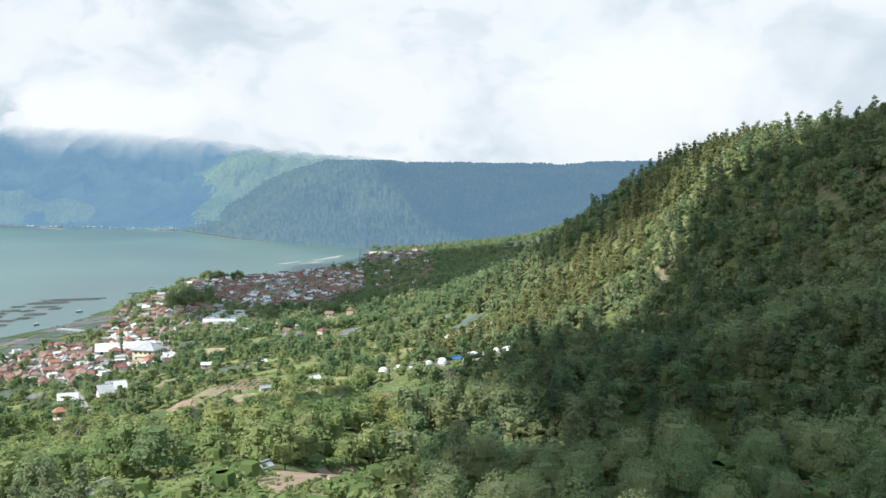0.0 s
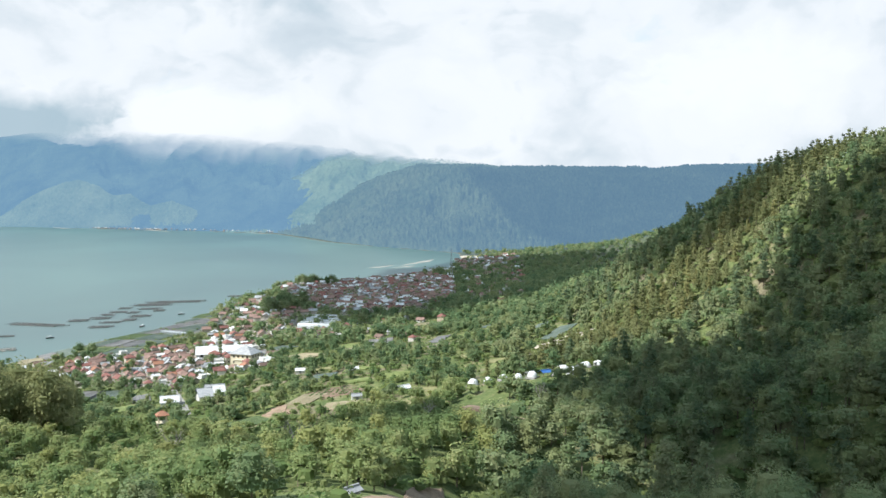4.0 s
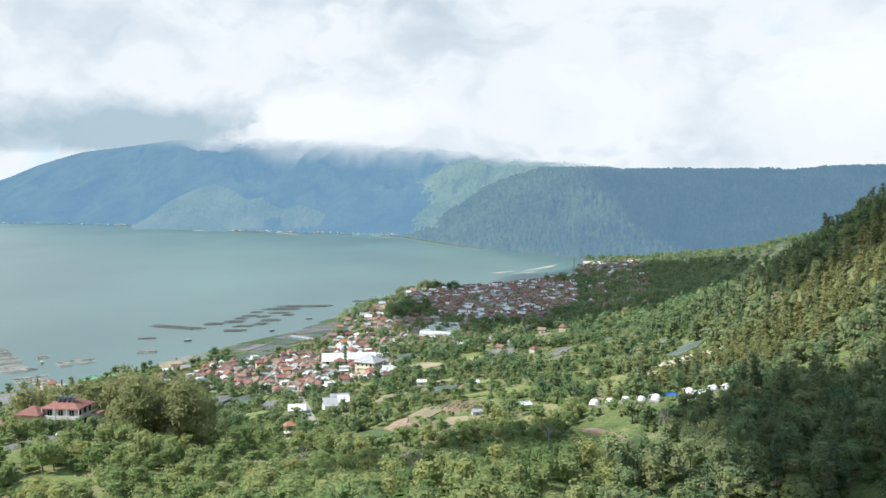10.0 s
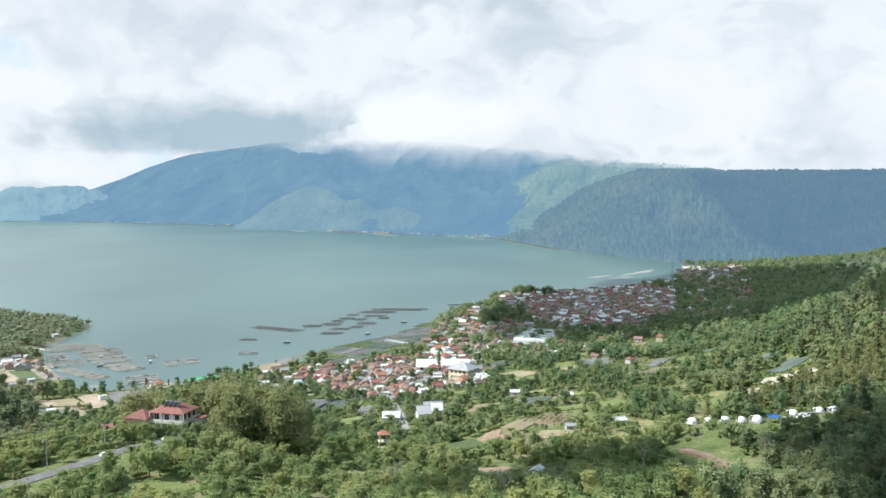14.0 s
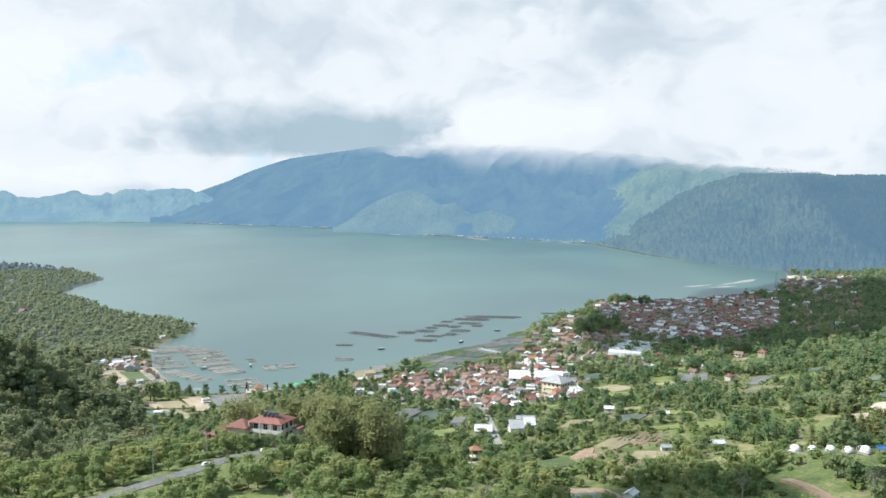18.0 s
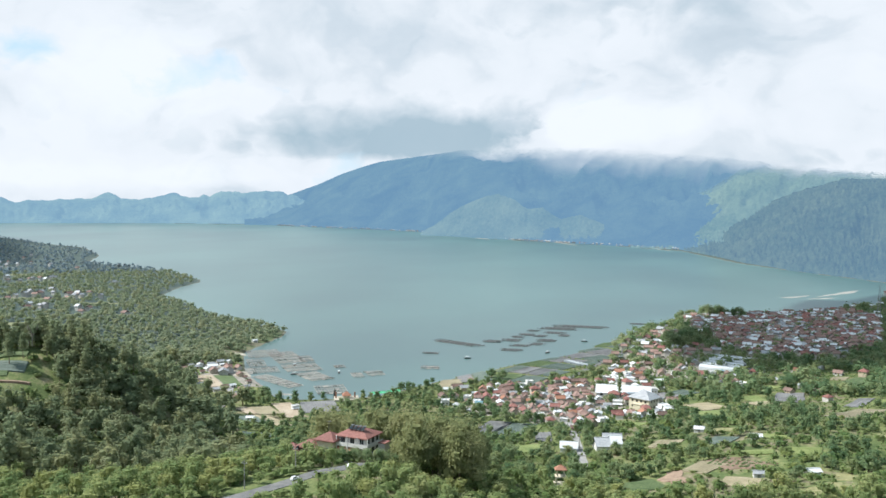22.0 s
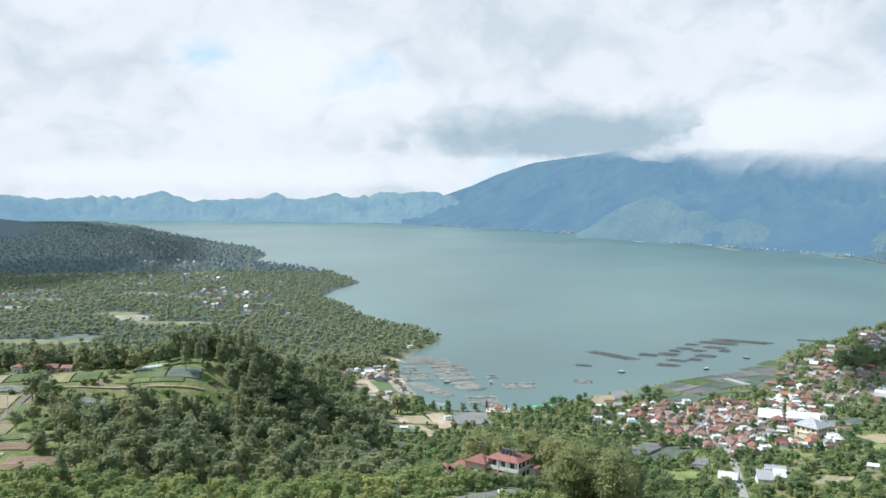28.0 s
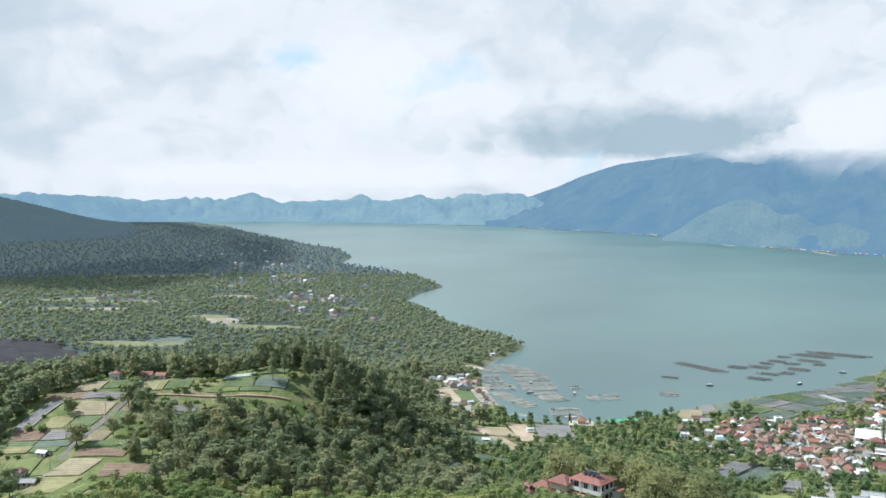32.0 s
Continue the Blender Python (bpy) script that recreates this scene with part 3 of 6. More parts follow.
def pine_tree(rng, count, size, height=15.0):
    """A casuarina or pine: a tall narrow crown of drooping tiers."""
    lobes = []
    for k in range(6):
        t = k / 5
        r = height * (0.20 - 0.11 * t) * rng.uniform(0.8, 1.25)
        lobes.append((rng.normal() * 0.5, rng.normal() * 0.5, height * (0.34 + 0.58 * t), r, r, height * 0.10))
    wood = [limb((0, 0, -0.6), (0, 0, height * 0.8), height * 0.017, height * 0.006)]
    return crown(rng, lobes, count, size), join(wood)


def far_tree(rng, count, size, height=11.0):
    """A tree seen from far off: few large clumps on a stem."""
    r = height * 0.42
    lobes = [(0, 0, height * 0.5, r, r, height * 0.42), (rng.normal() * r * 0.5, rng.normal() * r * 0.5, height * 0.35, r * 0.8, r * 0.8, height * 0.3)]
    v, f = crown(rng, lobes, count, size, False)
    c, g = crown(rng, lobes[:1], 1, 0.1, True)
    return join([(v, f), (c, g)]), limb((0, 0, -0.6), (0, 0, height * 0.6), height * 0.02, height * 0.012, 3)


def bush(rng, count, size, height=3.0):
    lobes = [(rng.normal() * 0.8, rng.normal() * 0.8, height * 0.4, height * 0.55, height * 0.55, height * 0.42) for _ in range(3)]
    return crown(rng, lobes, count, size), limb((0, 0, -0.3), (0, 0, height * 0.4), 0.08, 0.05, 3)


def scatter(name, label, kinds, x, y, scale, rng, mats, sink=0.0, category="woods"):
    """Many plants joined into one mesh. kinds: models as (crown, wood)."""
    z = ground_z(x, y) - sink
    pick = rng.integers(0, 4, len(x)) + 4 * np.digitize(np.hypot(x, y), (225, 370)) if len(kinds) == 12 else rng.integers(0, len(kinds), len(x))
    spin, lean = rng.uniform(0, 6.28, len(x)), rng.uniform(0.85, 1.18, len(x))
    own = rng.uniform(-0.5, 0.5, len(x))
    vs, fs, ids, tones, base = [], [], [], [], 0
    for k, model in enumerate(kinds):
        sel = np.where(pick == k)[0]
        if not len(sel):
            continue
        for slot, (v, f) in enumerate(model):
            c, s = np.cos(spin[sel])[:, None], np.sin(spin[sel])[:, None]
            px = (v[:, 0] * c - v[:, 1] * s) * scale[sel, None] + x[sel, None]
            py = (v[:, 0] * s + v[:, 1] * c) * scale[sel, None] + y[sel, None]
            pz = v[:, 2] * (scale * lean)[sel, None] + z[sel, None]
            vs.append(np.stack([px, py, pz], -1).reshape(-1, 3))
            fs.append((f[None] + (base + np.arange(len(sel)) * len(v))[:, None, None]).reshape(-1, f.shape[1]))
            ids.append(np.full(len(fs[-1]), slot))
            tones.append(np.repeat(own[sel], len(v)))
            base += len(sel) * len(v)
    ob = new(name, mesh_of(name, np.concatenate(vs), fs, mats, np.concatenate(ids)))
    ob.data.attributes.new("tone", "FLOAT", "POINT").data.foreach_set("value", np.concatenate(tones).astype(np.float32))
    return tagged(ob, label, category, kind="stuff")


def sow(rng, a0, a1, d0, d1, gap, grow=0.0, clear=True, where=None, taken=PLAN):
    """Places on land within a sector, about gap metres apart, further apart with distance."""
    out, d = [], d0
    while d < d1:
        g = gap + grow * (d - d0)
        span = radians(a1 - a0) * d
        k = max(1, int(span / g))
        a = a0 + (a1 - a0) * (np.arange(k) + rng.uniform(0, 1, k)) / k
        r = d + rng.uniform(-0.55, 0.55, k) * g
        out.append(np.stack(polar(a, r), 1))
        d += g * 0.9
    p = np.concatenate(out)
    ok = shore_distance(p[:, 0], p[:, 1]) > 2.5
    if clear:
        inside = (p[:, 0] > -1290) & (p[:, 0] < 690) & (p[:, 1] > -50) & (p[:, 1] < 1930)
        ok &= ~(taken[cells(p[:, 0], p[:, 1])] & inside)
    if where is not None:
        ok &= where(p[:, 0], p[:, 1])
    return p[ok, 0], p[ok, 1]

# ---- parts and simple shapes ----
def part(name, shape, mat, parent, label=""):
    """One mesh under a thing or a part. shape: (verts, quads)."""
    ob = new(name, mesh_of(name, shape[0], shape[1], [mat]))
    ob.parent = parent
    return tagged(ob, label) if label else ob


def thing(name, m, label, category, group=""):
    ob = new(name)
    ob.matrix_basis = m
    return tagged(ob, label, category, group)


def hexa(p):
    """A solid from eight corners: four below, four above, both counter-clockwise."""
    return np.array(p, float), np.array([(3, 2, 1, 0), (4, 5, 6, 7), (0, 1, 5, 4), (1, 2, 6, 5), (2, 3, 7, 6), (3, 0, 4, 7)])


def box(x0, x1, y0, y1, z0, z1):
    return hexa([(x0, y0, z0), (x1, y0, z0), (x1, y1, z0), (x0, y1, z0), (x0, y0, z1), (x1, y0, z1), (x1, y1, z1), (x0, y1, z1)])


def sheet(a, b, c, d, thick):
    """A sloping slab with the upper corners a, b, c, d."""
    low = [(x, y, z - thick) for x, y, z in (a, b, c, d)]
    return hexa(low + [a, b, c, d])


def gable(w, d, z, rise, over, thick=0.18):
    x, y = w / 2 + over, d / 2 + over
    drop = rise * over / (d / 2)
    return join([sheet((-x, -y, z - drop), (x, -y, z - drop), (x, 0, z + rise), (-x, 0, z + rise), thick),
                 sheet((-x, 0, z + rise), (x, 0, z + rise), (x, y, z - drop), (-x, y, z - drop), thick),
                 box(-x, x, -0.16, 0.16, z + rise - 0.08, z + rise + 0.14)])


def hip(w, d, z, rise, over, thick=0.2):
    x, y, r = w / 2 + over, d / 2 + over, max(0.3, (w - d) / 2)
    z0, z1 = z - rise * over / (d / 2), z + rise
    return join([sheet((-x, -y, z0), (x, -y, z0), (r, 0, z1), (-r, 0, z1), thick), sheet((-r, 0, z1), (r, 0, z1), (x, y, z0), (-x, y, z0), thick),
                 sheet((x, -y, z0), (x, y, z0), (r, 0.01, z1), (r, -0.01, z1), thick), sheet((-x, y, z0), (-x, -y, z0), (-r, -0.01, z1), (-r, 0.01, z1), thick),
                 box(-r, r, -0.16, 0.16, z1 - 0.1, z1 + 0.14)])


def gable_wall(w, d, h, rise, foot=1.5):
    """A house body with pointed end walls."""
    body = box(-w / 2, w / 2, -d / 2, d / 2, -foot, h)
    ends = hexa([(-w / 2, -d / 2, h), (w / 2, -d / 2, h), (w / 2, d / 2, h), (-w / 2, d / 2, h),
                 (-w / 2, -0.1, h + rise - 0.15), (w / 2, -0.1, h + rise - 0.15), (w / 2, 0.1, h + rise - 0.15), (-w / 2, 0.1, h + rise - 0.15)])
    return join([body, ends])


# ---- materials of built things ----
PLASTER = many_tones("plaster", [(0.62, 0.58, 0.50), (0.72, 0.70, 0.65), (0.50, 0.46, 0.40), (0.66, 0.55, 0.40), (0.74, 0.73, 0.71)])
WHITE_WALL = rough_paint("white wall", (0.66, 0.65, 0.62), (0.82, 0.81, 0.78), 0.5)
CREAM_WALL = rough_paint("cream wall", (0.62, 0.55, 0.40), (0.78, 0.70, 0.54), 0.5)
TILE_RED = rough_paint("red roof tiles", (0.18, 0.074, 0.062), (0.30, 0.140, 0.115), 1.3, 0.7, 0, 0.4)
TILE_ORANGE = rough_paint("orange roof tiles", (0.30, 0.140, 0.085), (0.42, 0.215, 0.140), 1.3, 0.75, 0, 0.3)
TILE_BROWN = rough_paint("weathered brown tiles", (0.15, 0.098, 0.080), (0.31, 0.205, 0.170), 1.3, 0.8, 0, 0.6)
TILE_GREY = rough_paint("grey roof sheets", (0.24, 0.25, 0.26), (0.42, 0.43, 0.44), 1.0, 0.55, 0, 0.4)
SHEET_WHITE = rough_paint("white roof sheets", (0.58, 0.60, 0.61), (0.78, 0.79, 0.79), 0.8, 0.5, 0, 0.2)
SHEET_BLUE = rough_paint("blue roof sheets", (0.14, 0.28, 0.36), (0.25, 0.42, 0.50), 0.8, 0.5)
PLASTIC = rough_paint("greenhouse film", (0.52, 0.55, 0.56), (0.72, 0.75, 0.76), 0.5, 0.35)
DARK_GLASS = rough_paint("dark panes", (0.02, 0.025, 0.03), (0.05, 0.06, 0.065), 1.0, 0.15)
DOOR_WOOD = rough_paint("door wood", (0.12, 0.07, 0.04), (0.22, 0.13, 0.08), 2.0, 0.6)
CONCRETE = rough_paint("concrete", (0.26, 0.25, 0.24), (0.42, 0.41, 0.39), 0.7, 0.85)
ASPHALT = rough_paint("worn asphalt", (0.13, 0.13, 0.13), (0.23, 0.225, 0.215), 0.5, 0.9)
DIRT = rough_paint("bare brown earth", (0.24, 0.165, 0.115), (0.42, 0.31, 0.225), 0.35, 0.95)
SAND = rough_paint("pale sand", (0.42, 0.37, 0.29), (0.60, 0.54, 0.44), 0.3, 0.95)
METAL = rough_paint("grey steel", (0.30, 0.31, 0.32), (0.45, 0.46, 0.47), 1.0, 0.45, 0.6)
BAMBOO = rough_paint("weathered bamboo", (0.36, 0.33, 0.29), (0.66, 0.62, 0.56), 0.8, 0.8, 0, 0.3)
BAMBOO_DARK = rough_paint("wet dark bamboo", (0.13, 0.135, 0.135), (0.26, 0.26, 0.25), 0.5, 0.8, 0, 0.3)
NET = rough_paint("green black net", (0.05, 0.07, 0.06), (0.12, 0.15, 0.13), 0.6, 0.9)
CANVAS = rough_paint("white canvas", (0.68, 0.69, 0.70), (0.84, 0.85, 0.85), 0.5, 0.7)
CANVAS_BLUE = rough_paint("blue tarpaulin", (0.03, 0.10, 0.32), (0.06, 0.18, 0.46), 0.8, 0.5)
GREEN_NET = rough_paint("bright green tarpaulin", (0.10, 0.50, 0.24), (0.20, 0.66, 0.36), 0.6, 0.6)
DARK_STONE = rough_paint("black stone", (0.03, 0.03, 0.03), (0.07, 0.07, 0.07), 1.0, 0.8)
CAR_PAINT = rough_paint("white car paint", (0.72, 0.73, 0.74), (0.80, 0.80, 0.80), 0.5, 0.25)
RUBBER = rough_paint("tyre rubber", (0.02, 0.02, 0.02), (0.04, 0.04, 0.04), 2.0, 0.8)
SOILS = {
    "straw": (rough_paint("dry stubble", (0.25, 0.215, 0.13), (0.39, 0.34, 0.225), 0.12), "straw-coloured"),
    "grey": (rough_paint("grey mulch sheets", (0.15, 0.15, 0.15), (0.26, 0.255, 0.25), 0.14), "grey plastic-mulched"),
    "green": (rough_paint("young crop", (0.080, 0.125, 0.048), (0.15, 0.195, 0.085), 0.15), "green planted"),
    "slate": (rough_paint("slate crop", (0.085, 0.125, 0.10), (0.17, 0.205, 0.17), 0.14), "blue-green planted"),
    "soil": (rough_paint("tilled soil", (0.16, 0.105, 0.07), (0.28, 0.20, 0.14), 0.15), "freshly tilled brown"),
    "lime": (rough_paint("lush grass", (0.13, 0.175, 0.050), (0.24, 0.275, 0.100), 0.10), "bright green"),
    "bare": (rough_paint("trodden earth", (0.32, 0.25, 0.17), (0.50, 0.42, 0.32), 0.12), "bare sandy"),
    "olive": (rough_paint("ripening crop", (0.19, 0.19, 0.08), (0.33, 0.31, 0.15), 0.13), "yellow-green ripening"),
    "pale": (rough_paint("pale cloche rows", (0.36, 0.42, 0.36), (0.54, 0.60, 0.54), 0.15), "pale covered"),
}


# ---- fields, roads and bare ground ----
def drape(u, v, cx, cy, turn, lift):
    c, s = math.cos(radians(turn)), math.sin(radians(turn))
    x, y = cx + u * c - v * s, cy + u * s + v * c
    return np.stack([x, y, ground_z(x, y) + lift], -1)


def field(cx, cy, w, d, turn, kind):
    """A plot that follows the ground, with its raised planting rows."""
    if w > 20:
        c, s = math.cos(radians(turn)) * w / 4, math.sin(radians(turn)) * w / 4
        field(cx - c, cy - s, w / 2 - 0.8, d, turn, kind)
        return field(cx + c, cy + s, w / 2 - 0.8, d * 0.9, turn, {"grey": "slate", "slate": "grey", "soil": "grey", "green": "slate"}.get(kind, "green"))
    mat, word = SOILS[kind]
    keep_clear(cx, cy, w, d, turn, front=14.0 if -60 < cx < 100 and 280 < cy < 560 else 6.0)
    rows, cols = max(3, int(d / 2)), max(3, int(w / 2))
    u, v = np.meshgrid(np.linspace(-w / 2, w / 2, cols), np.linspace(-d / 2, d / 2, rows))
    r = random.Random(int(cx * 7 + cy))
    edge = lumps(u + cx, v + cy, 5.0) * 0.5
    top = drape(u + edge * (abs(u) > w * 0.45), v + edge * (abs(v) > d * 0.45), cx, cy, turn, 0.35)
    skirt = np.concatenate([top[0], top[-1][::-1]])
    low = skirt - (0, 0, 1.0)
    n = len(skirt)
    k = np.arange(n - 1)
    base = rows * cols
    bed = (np.concatenate([top.reshape(-1, 3), skirt, low]), np.concatenate([grid_faces(rows, cols), np.stack([base + k, base + k + 1, base + n + k + 1, base + n + k], 1)]))
    plot = thing("field", Matrix(), f"{word} field plot with raised planting rows", "field")
    part("bed", bed, mat, plot)
    step = r.choice((1.1, 1.3, 1.5))
    pieces = []
    along = d >= w
    for q in np.arange(-(w if along else d) / 2 + step / 2, (w if along else d) / 2 - 0.3, step):
        m = max(3, int((d if along else w) / 3))
        t = np.linspace(-0.47, 0.47, m) * (d if along else w)
        gap = r.random() < 0.06
        if gap:
            continue
        ring = []
        for off, lift in ((-0.42, 0.3), (-0.2, 0.5), (0.2, 0.5), (0.42, 0.3)):
            a, b = (np.full(m, q + off), t) if along else (t, np.full(m, q + off))
            ring.append(drape(a, b, cx, cy, turn, lift))
        pieces.append((np.stack(ring, 1).reshape(-1, 3), grid_faces(m, 4)))
    if pieces:
        part("crop", join(pieces), mat, plot)
    return plot


def ribbon(name, label, points, width, mat, lift=0.25, category="road", clear=2.0, kerb=None):
    """A road or track along points, smoothed, lying on the ground."""
    p = np.array(points, float)
    t = np.linspace(0, len(p) - 1, len(p) * 12)
    k = np.clip(t.astype(int), 0, len(p) - 2)
    f = (t - k)[:, None]
    ext = np.concatenate([[2 * p[0] - p[1]], p, [2 * p[-1] - p[-2]]])
    a, b, c, d = ext[k], ext[k + 1], ext[k + 2], ext[k + 3]
    q = 0.5 * (2 * b + (c - a) * f + (2 * a - 5 * b + 4 * c - d) * f**2 + (3 * b - a - 3 * c + d) * f**3)
    way_ = np.gradient(q, axis=0)
    side = np.stack([-way_[:, 1], way_[:, 0]], 1) / np.linalg.norm(way_, axis=1)[:, None]
    for x, y in q[::3]:
        keep_clear(x, y, width + clear, width + clear, 0, True, 2.6 * clear)
    offs = [-0.5, -0.49, 0, 0.49, 0.5]
    mid = ground_z(q[:, 0], q[:, 1]) + lift
    v = np.stack([np.column_stack([q + side * (o * width + (lumps(q[:, 0], q[:, 1], 3.0) * 0.12 * (abs(o) > 0.4))[:, None]), mid - (1.2 if abs(o) == 0.5 else 0)]) for o in offs], 1)
    ob = new(name, mesh_of(name, v.reshape(-1, 3), grid_faces(len(q), 5), [mat]))
    return tagged(ob, label, category, kind="structure")


def bare_patch(cx, cy, w, d, turn, mat, label, clear=True, lift=0.3):
    """Open ground of an uneven oval outline."""
    if clear:
        keep_clear(cx, cy, w * 0.9, d * 0.9, turn, True)
    a = np.linspace(0, 2 * np.pi, 41)
    rim = 1 + 0.20 * np.sin(a * 3 + cx) + 0.15 * np.sin(a * 5 + cy) + 0.08 * np.sin(a * 11 + cx) + 0.05 * np.sin(a * 17 + cy)
    rr = np.linspace(0.02, 1, 9)[:, None]
    v = drape(np.cos(a) * rim * rr * w / 2, np.sin(a) * rim * rr * d / 2, cx, cy, turn, lift)
    v[-1, :, 2] -= 0.8
    ob = new("bare_ground", mesh_of("bare_ground", v.reshape(-1, 3), grid_faces(9, 41), [mat]))
    return tagged(ob, label, "clearing", kind="structure")


field(-180, 506, 13.1, 25.7, 16, "straw")
field(-175, 534, 22.0, 44.6, 27, "grey")
field(-144, 532, 34.8, 22.6, -12, "green")
field(-140, 559, 44.1, 26.9, -19, "slate")
field(-136, 585, 39.3, 23.0, -25, "green")
field(-126, 605, 45.2, 18.5, -23, "slate")
field(-116, 626, 38.4, 25.4, -33, "grey")
field(-106, 650, 50.3, 24.8, -39, "slate")
field(-108, 686, 36.6, 22.6, -28, "green")
field(-118, 405, 27.1, 42.1, -3, "grey")
field(-104, 409, 8.6, 20.5, 4, "lime")
field(-93, 391, 7.6, 24.4, 15, "grey")
field(-91, 358, 18.2, 20.1, 33, "lime")
field(-45, 504, 30.2, 14.4, 52, "grey")
field(-25, 463, 14.6, 23.8, 31, "straw")
field(-22, 437, 10.9, 21.1, 13, "lime")
field(-35, 363, 11.0, 13.5, -12, "straw")
field(16, 496, 14.7, 35.7, -3, "grey")
field(3, 473, 11.8, 18.3, 39, "straw")
field(-2, 491, 9.8, 21.9, 14, "lime")
field(48, 475, 8.3, 25.5, -21, "grey")
field(43, 432, 17.4, 39.7, -29, "straw")
field(2, 368, 11.3, 8.5, -17, "lime")
field(-13, 362, 10.0, 12.8, -16, "slate")
field(61, 334, 16.9, 25.4, -27, "lime")
field(-4, 303, 13.4, 9.6, -16, "straw")
field(-22, 254, 10.1, 16.7, 20, "slate")
field(53, 548, 15.0, 28.9, -32, "green")
field(16, 342, 13.2, 8.7, -6, "lime")
field(0, 341, 11.6, 7.0, 3, "lime")
field(-316, 457, 23.4, 38.2, 46, "bare")
field(-255, 394, 7.8, 20.0, 57, "bare")
field(-248, 400, 12.3, 20.0, 49, "straw")
field(-242, 368, 28.6, 18.1, 69, "green")
field(-231, 380, 8.4, 28.1, 59, "straw")
field(-238, 408, 10.8, 36.3, 44, "bare")
field(-227, 423, 19.5, 26.0, 35, "grey")
field(-212, 336, 13.6, 12.7, 35, "slate")
field(-206, 303, 13, 22, 41, "grey")
field(-225, 334, 5.7, 14.6, 24, "straw")
field(-338, 220, 25.5, 10.7, 36, "straw")
field(-336, 208, 34.8, 6.3, 28, "soil")
field(-323, 205, 16.6, 6.4, 30, "straw")
field(-320, 200, 15.1, 5.0, 30, "straw")
field(-319, 192, 20.8, 8.7, 27, "olive")
field(-319, 181, 30.0, 7.7, 25, "soil")
field(-316, 175, 31.0, 4.1, 23, "green")
field(-314, 172, 24.3, 4.2, 24, "olive")
field(-304, 162, 12.7, 15.6, 37, "lime")
field(-316, 235, 21.6, 11.6, 39, "olive")
field(-284, 257, 29, 7.0, 31, "green")
field(-290, 263, 29, 3.6, 31, "pale")
field(-286, 249.5, 28, 3.4, 33, "lime")
keep_clear(-288, 247, 62, 20, 35, False, 12, False)
field(-297, 190, 8.3, 8.8, 26, "straw")
field(-284, 190, 25.5, 4.4, 34, "green")
field(-283, 182, 19.3, 6.0, 28, "soil")
field(-282, 170, 14.2, 12.4, 20, "straw")
field(-264, 177, 13.8, 11.0, 36, "soil")
field(-305, 203, 7.6, 12.4, 32, "green")
field(-282, 194, 11.7, 5.2, 40, "lime")
field(-291, 225, 8.6, 5.0, 48, "grey")
field(-338, 189, 7.0, 23.6, 24, "grey")
field(-275, 157, 15.8, 13.5, 19, "olive")
field(-261, 156, 11.0, 15.0, 19, "lime")
field(-256, 184, 11.0, 8.0, 30, "soil")
field(-292, 167, 7.0, 11.0, 25, "lime")
keep_clear(-277, 166, 34, 38, 25, True, 16, False)
ribbon("road", "grey asphalt hill road curving among trees", [(-146, 135), (-136, 163), (-128, 180), (-122, 192), (-118, 206), (-114, 220), (-107, 239), (-100, 254)], 4.6, ASPHALT, clear=5)
for x, y in ((-136, 163), (-128, 180), (-122, 192), (-118, 206), (-114, 220), (-110, 230), (-105, 243)):
    keep_clear(x, y, 7, 9, 30, True, 13, False)
ribbon("village_street", "narrow pale village street", [(-120, 506), (-106, 472), (-93, 439), (-78, 390), (-66, 345), (-62, 330)], 3.4, CONCRETE, clear=0.5)
ribbon("shore_road", "narrow grey shore road through the villages", [(-120, 506), (-116, 518), (-103, 604), (-79, 725), (-84, 800), (-60, 870)], 4.0, ASPHALT, clear=1)
ribbon("farm_path", "straight pale concrete farm path between plots", [(-268, 128), (-277, 145), (-285, 160), (-298, 178), (-306, 196), (-316, 215), (-331, 235), (-342, 250)], 1.8, ASPHALT, clear=1)
ribbon("farm_track", "brown earth track along the plateau", [(-338, 206), (-330, 213), (-315, 223), (-287, 243), (-265, 259)], 2.6, DIRT, clear=1)
ribbon("dirt_track", "pale brown earth track cut into the slope", [(33, 250), (38, 239), (41, 228), (45, 215), (46, 205)], 5.0, DIRT, clear=9)
ribbon("dirt_track", "winding brown earth track below the wood", [(-27, 261), (-19, 268), (-9, 250), (-3, 237), (2, 215)], 3.6, DIRT, clear=6)
ribbon("lane", "pale lane between trees and huts", [(-301, 446), (-286, 425), (-272, 396), (-262, 372), (-262, 350)], 3.2, CONCRETE, clear=1)
keep_clear(6, 90, 17, 84, -6, True, 0, False)
keep_clear(8, 105, 16, 56, -12, True, 10)
keep_clear(-5, 97, 14, 26, -20, True, 22)
bare_patch(8, 105, 15, 58, -12, DIRT, "bare brown earth clearing among trees")
bare_patch(31, 205, 9, 7, 20, DIRT, "small bare earth patch on the slope")
bare_patch(86, 357, 24, 14, 160, SAND, "pale bare quarry patch on the wooded slope")
bare_patch(-27, 312, 9, 16, 10, DIRT, "bare earth patch among trees")
bare_patch(-24, 266, 14, 9, 160, DIRT, "bare earth yard beside a hut")
bare_patch(-6, 98, 13, 28, -20, SOILS["lime"][0], "bright green grass clearing")
bare_patch(-92, 184, 20, 13, 20, SOILS["lime"][0], "bright green grass clearing with dry tufts")
bare_patch(-70, 192, 12, 9, 20, SOILS["lime"][0], "bright green grass clearing")
bare_patch(-55, 230, 12, 10, 20, SOILS["olive"][0], "dry yellow grass clearing")
bare_patch(-310, 495, 34, 22, 60, SAND, "sandy yard behind the fish pens")
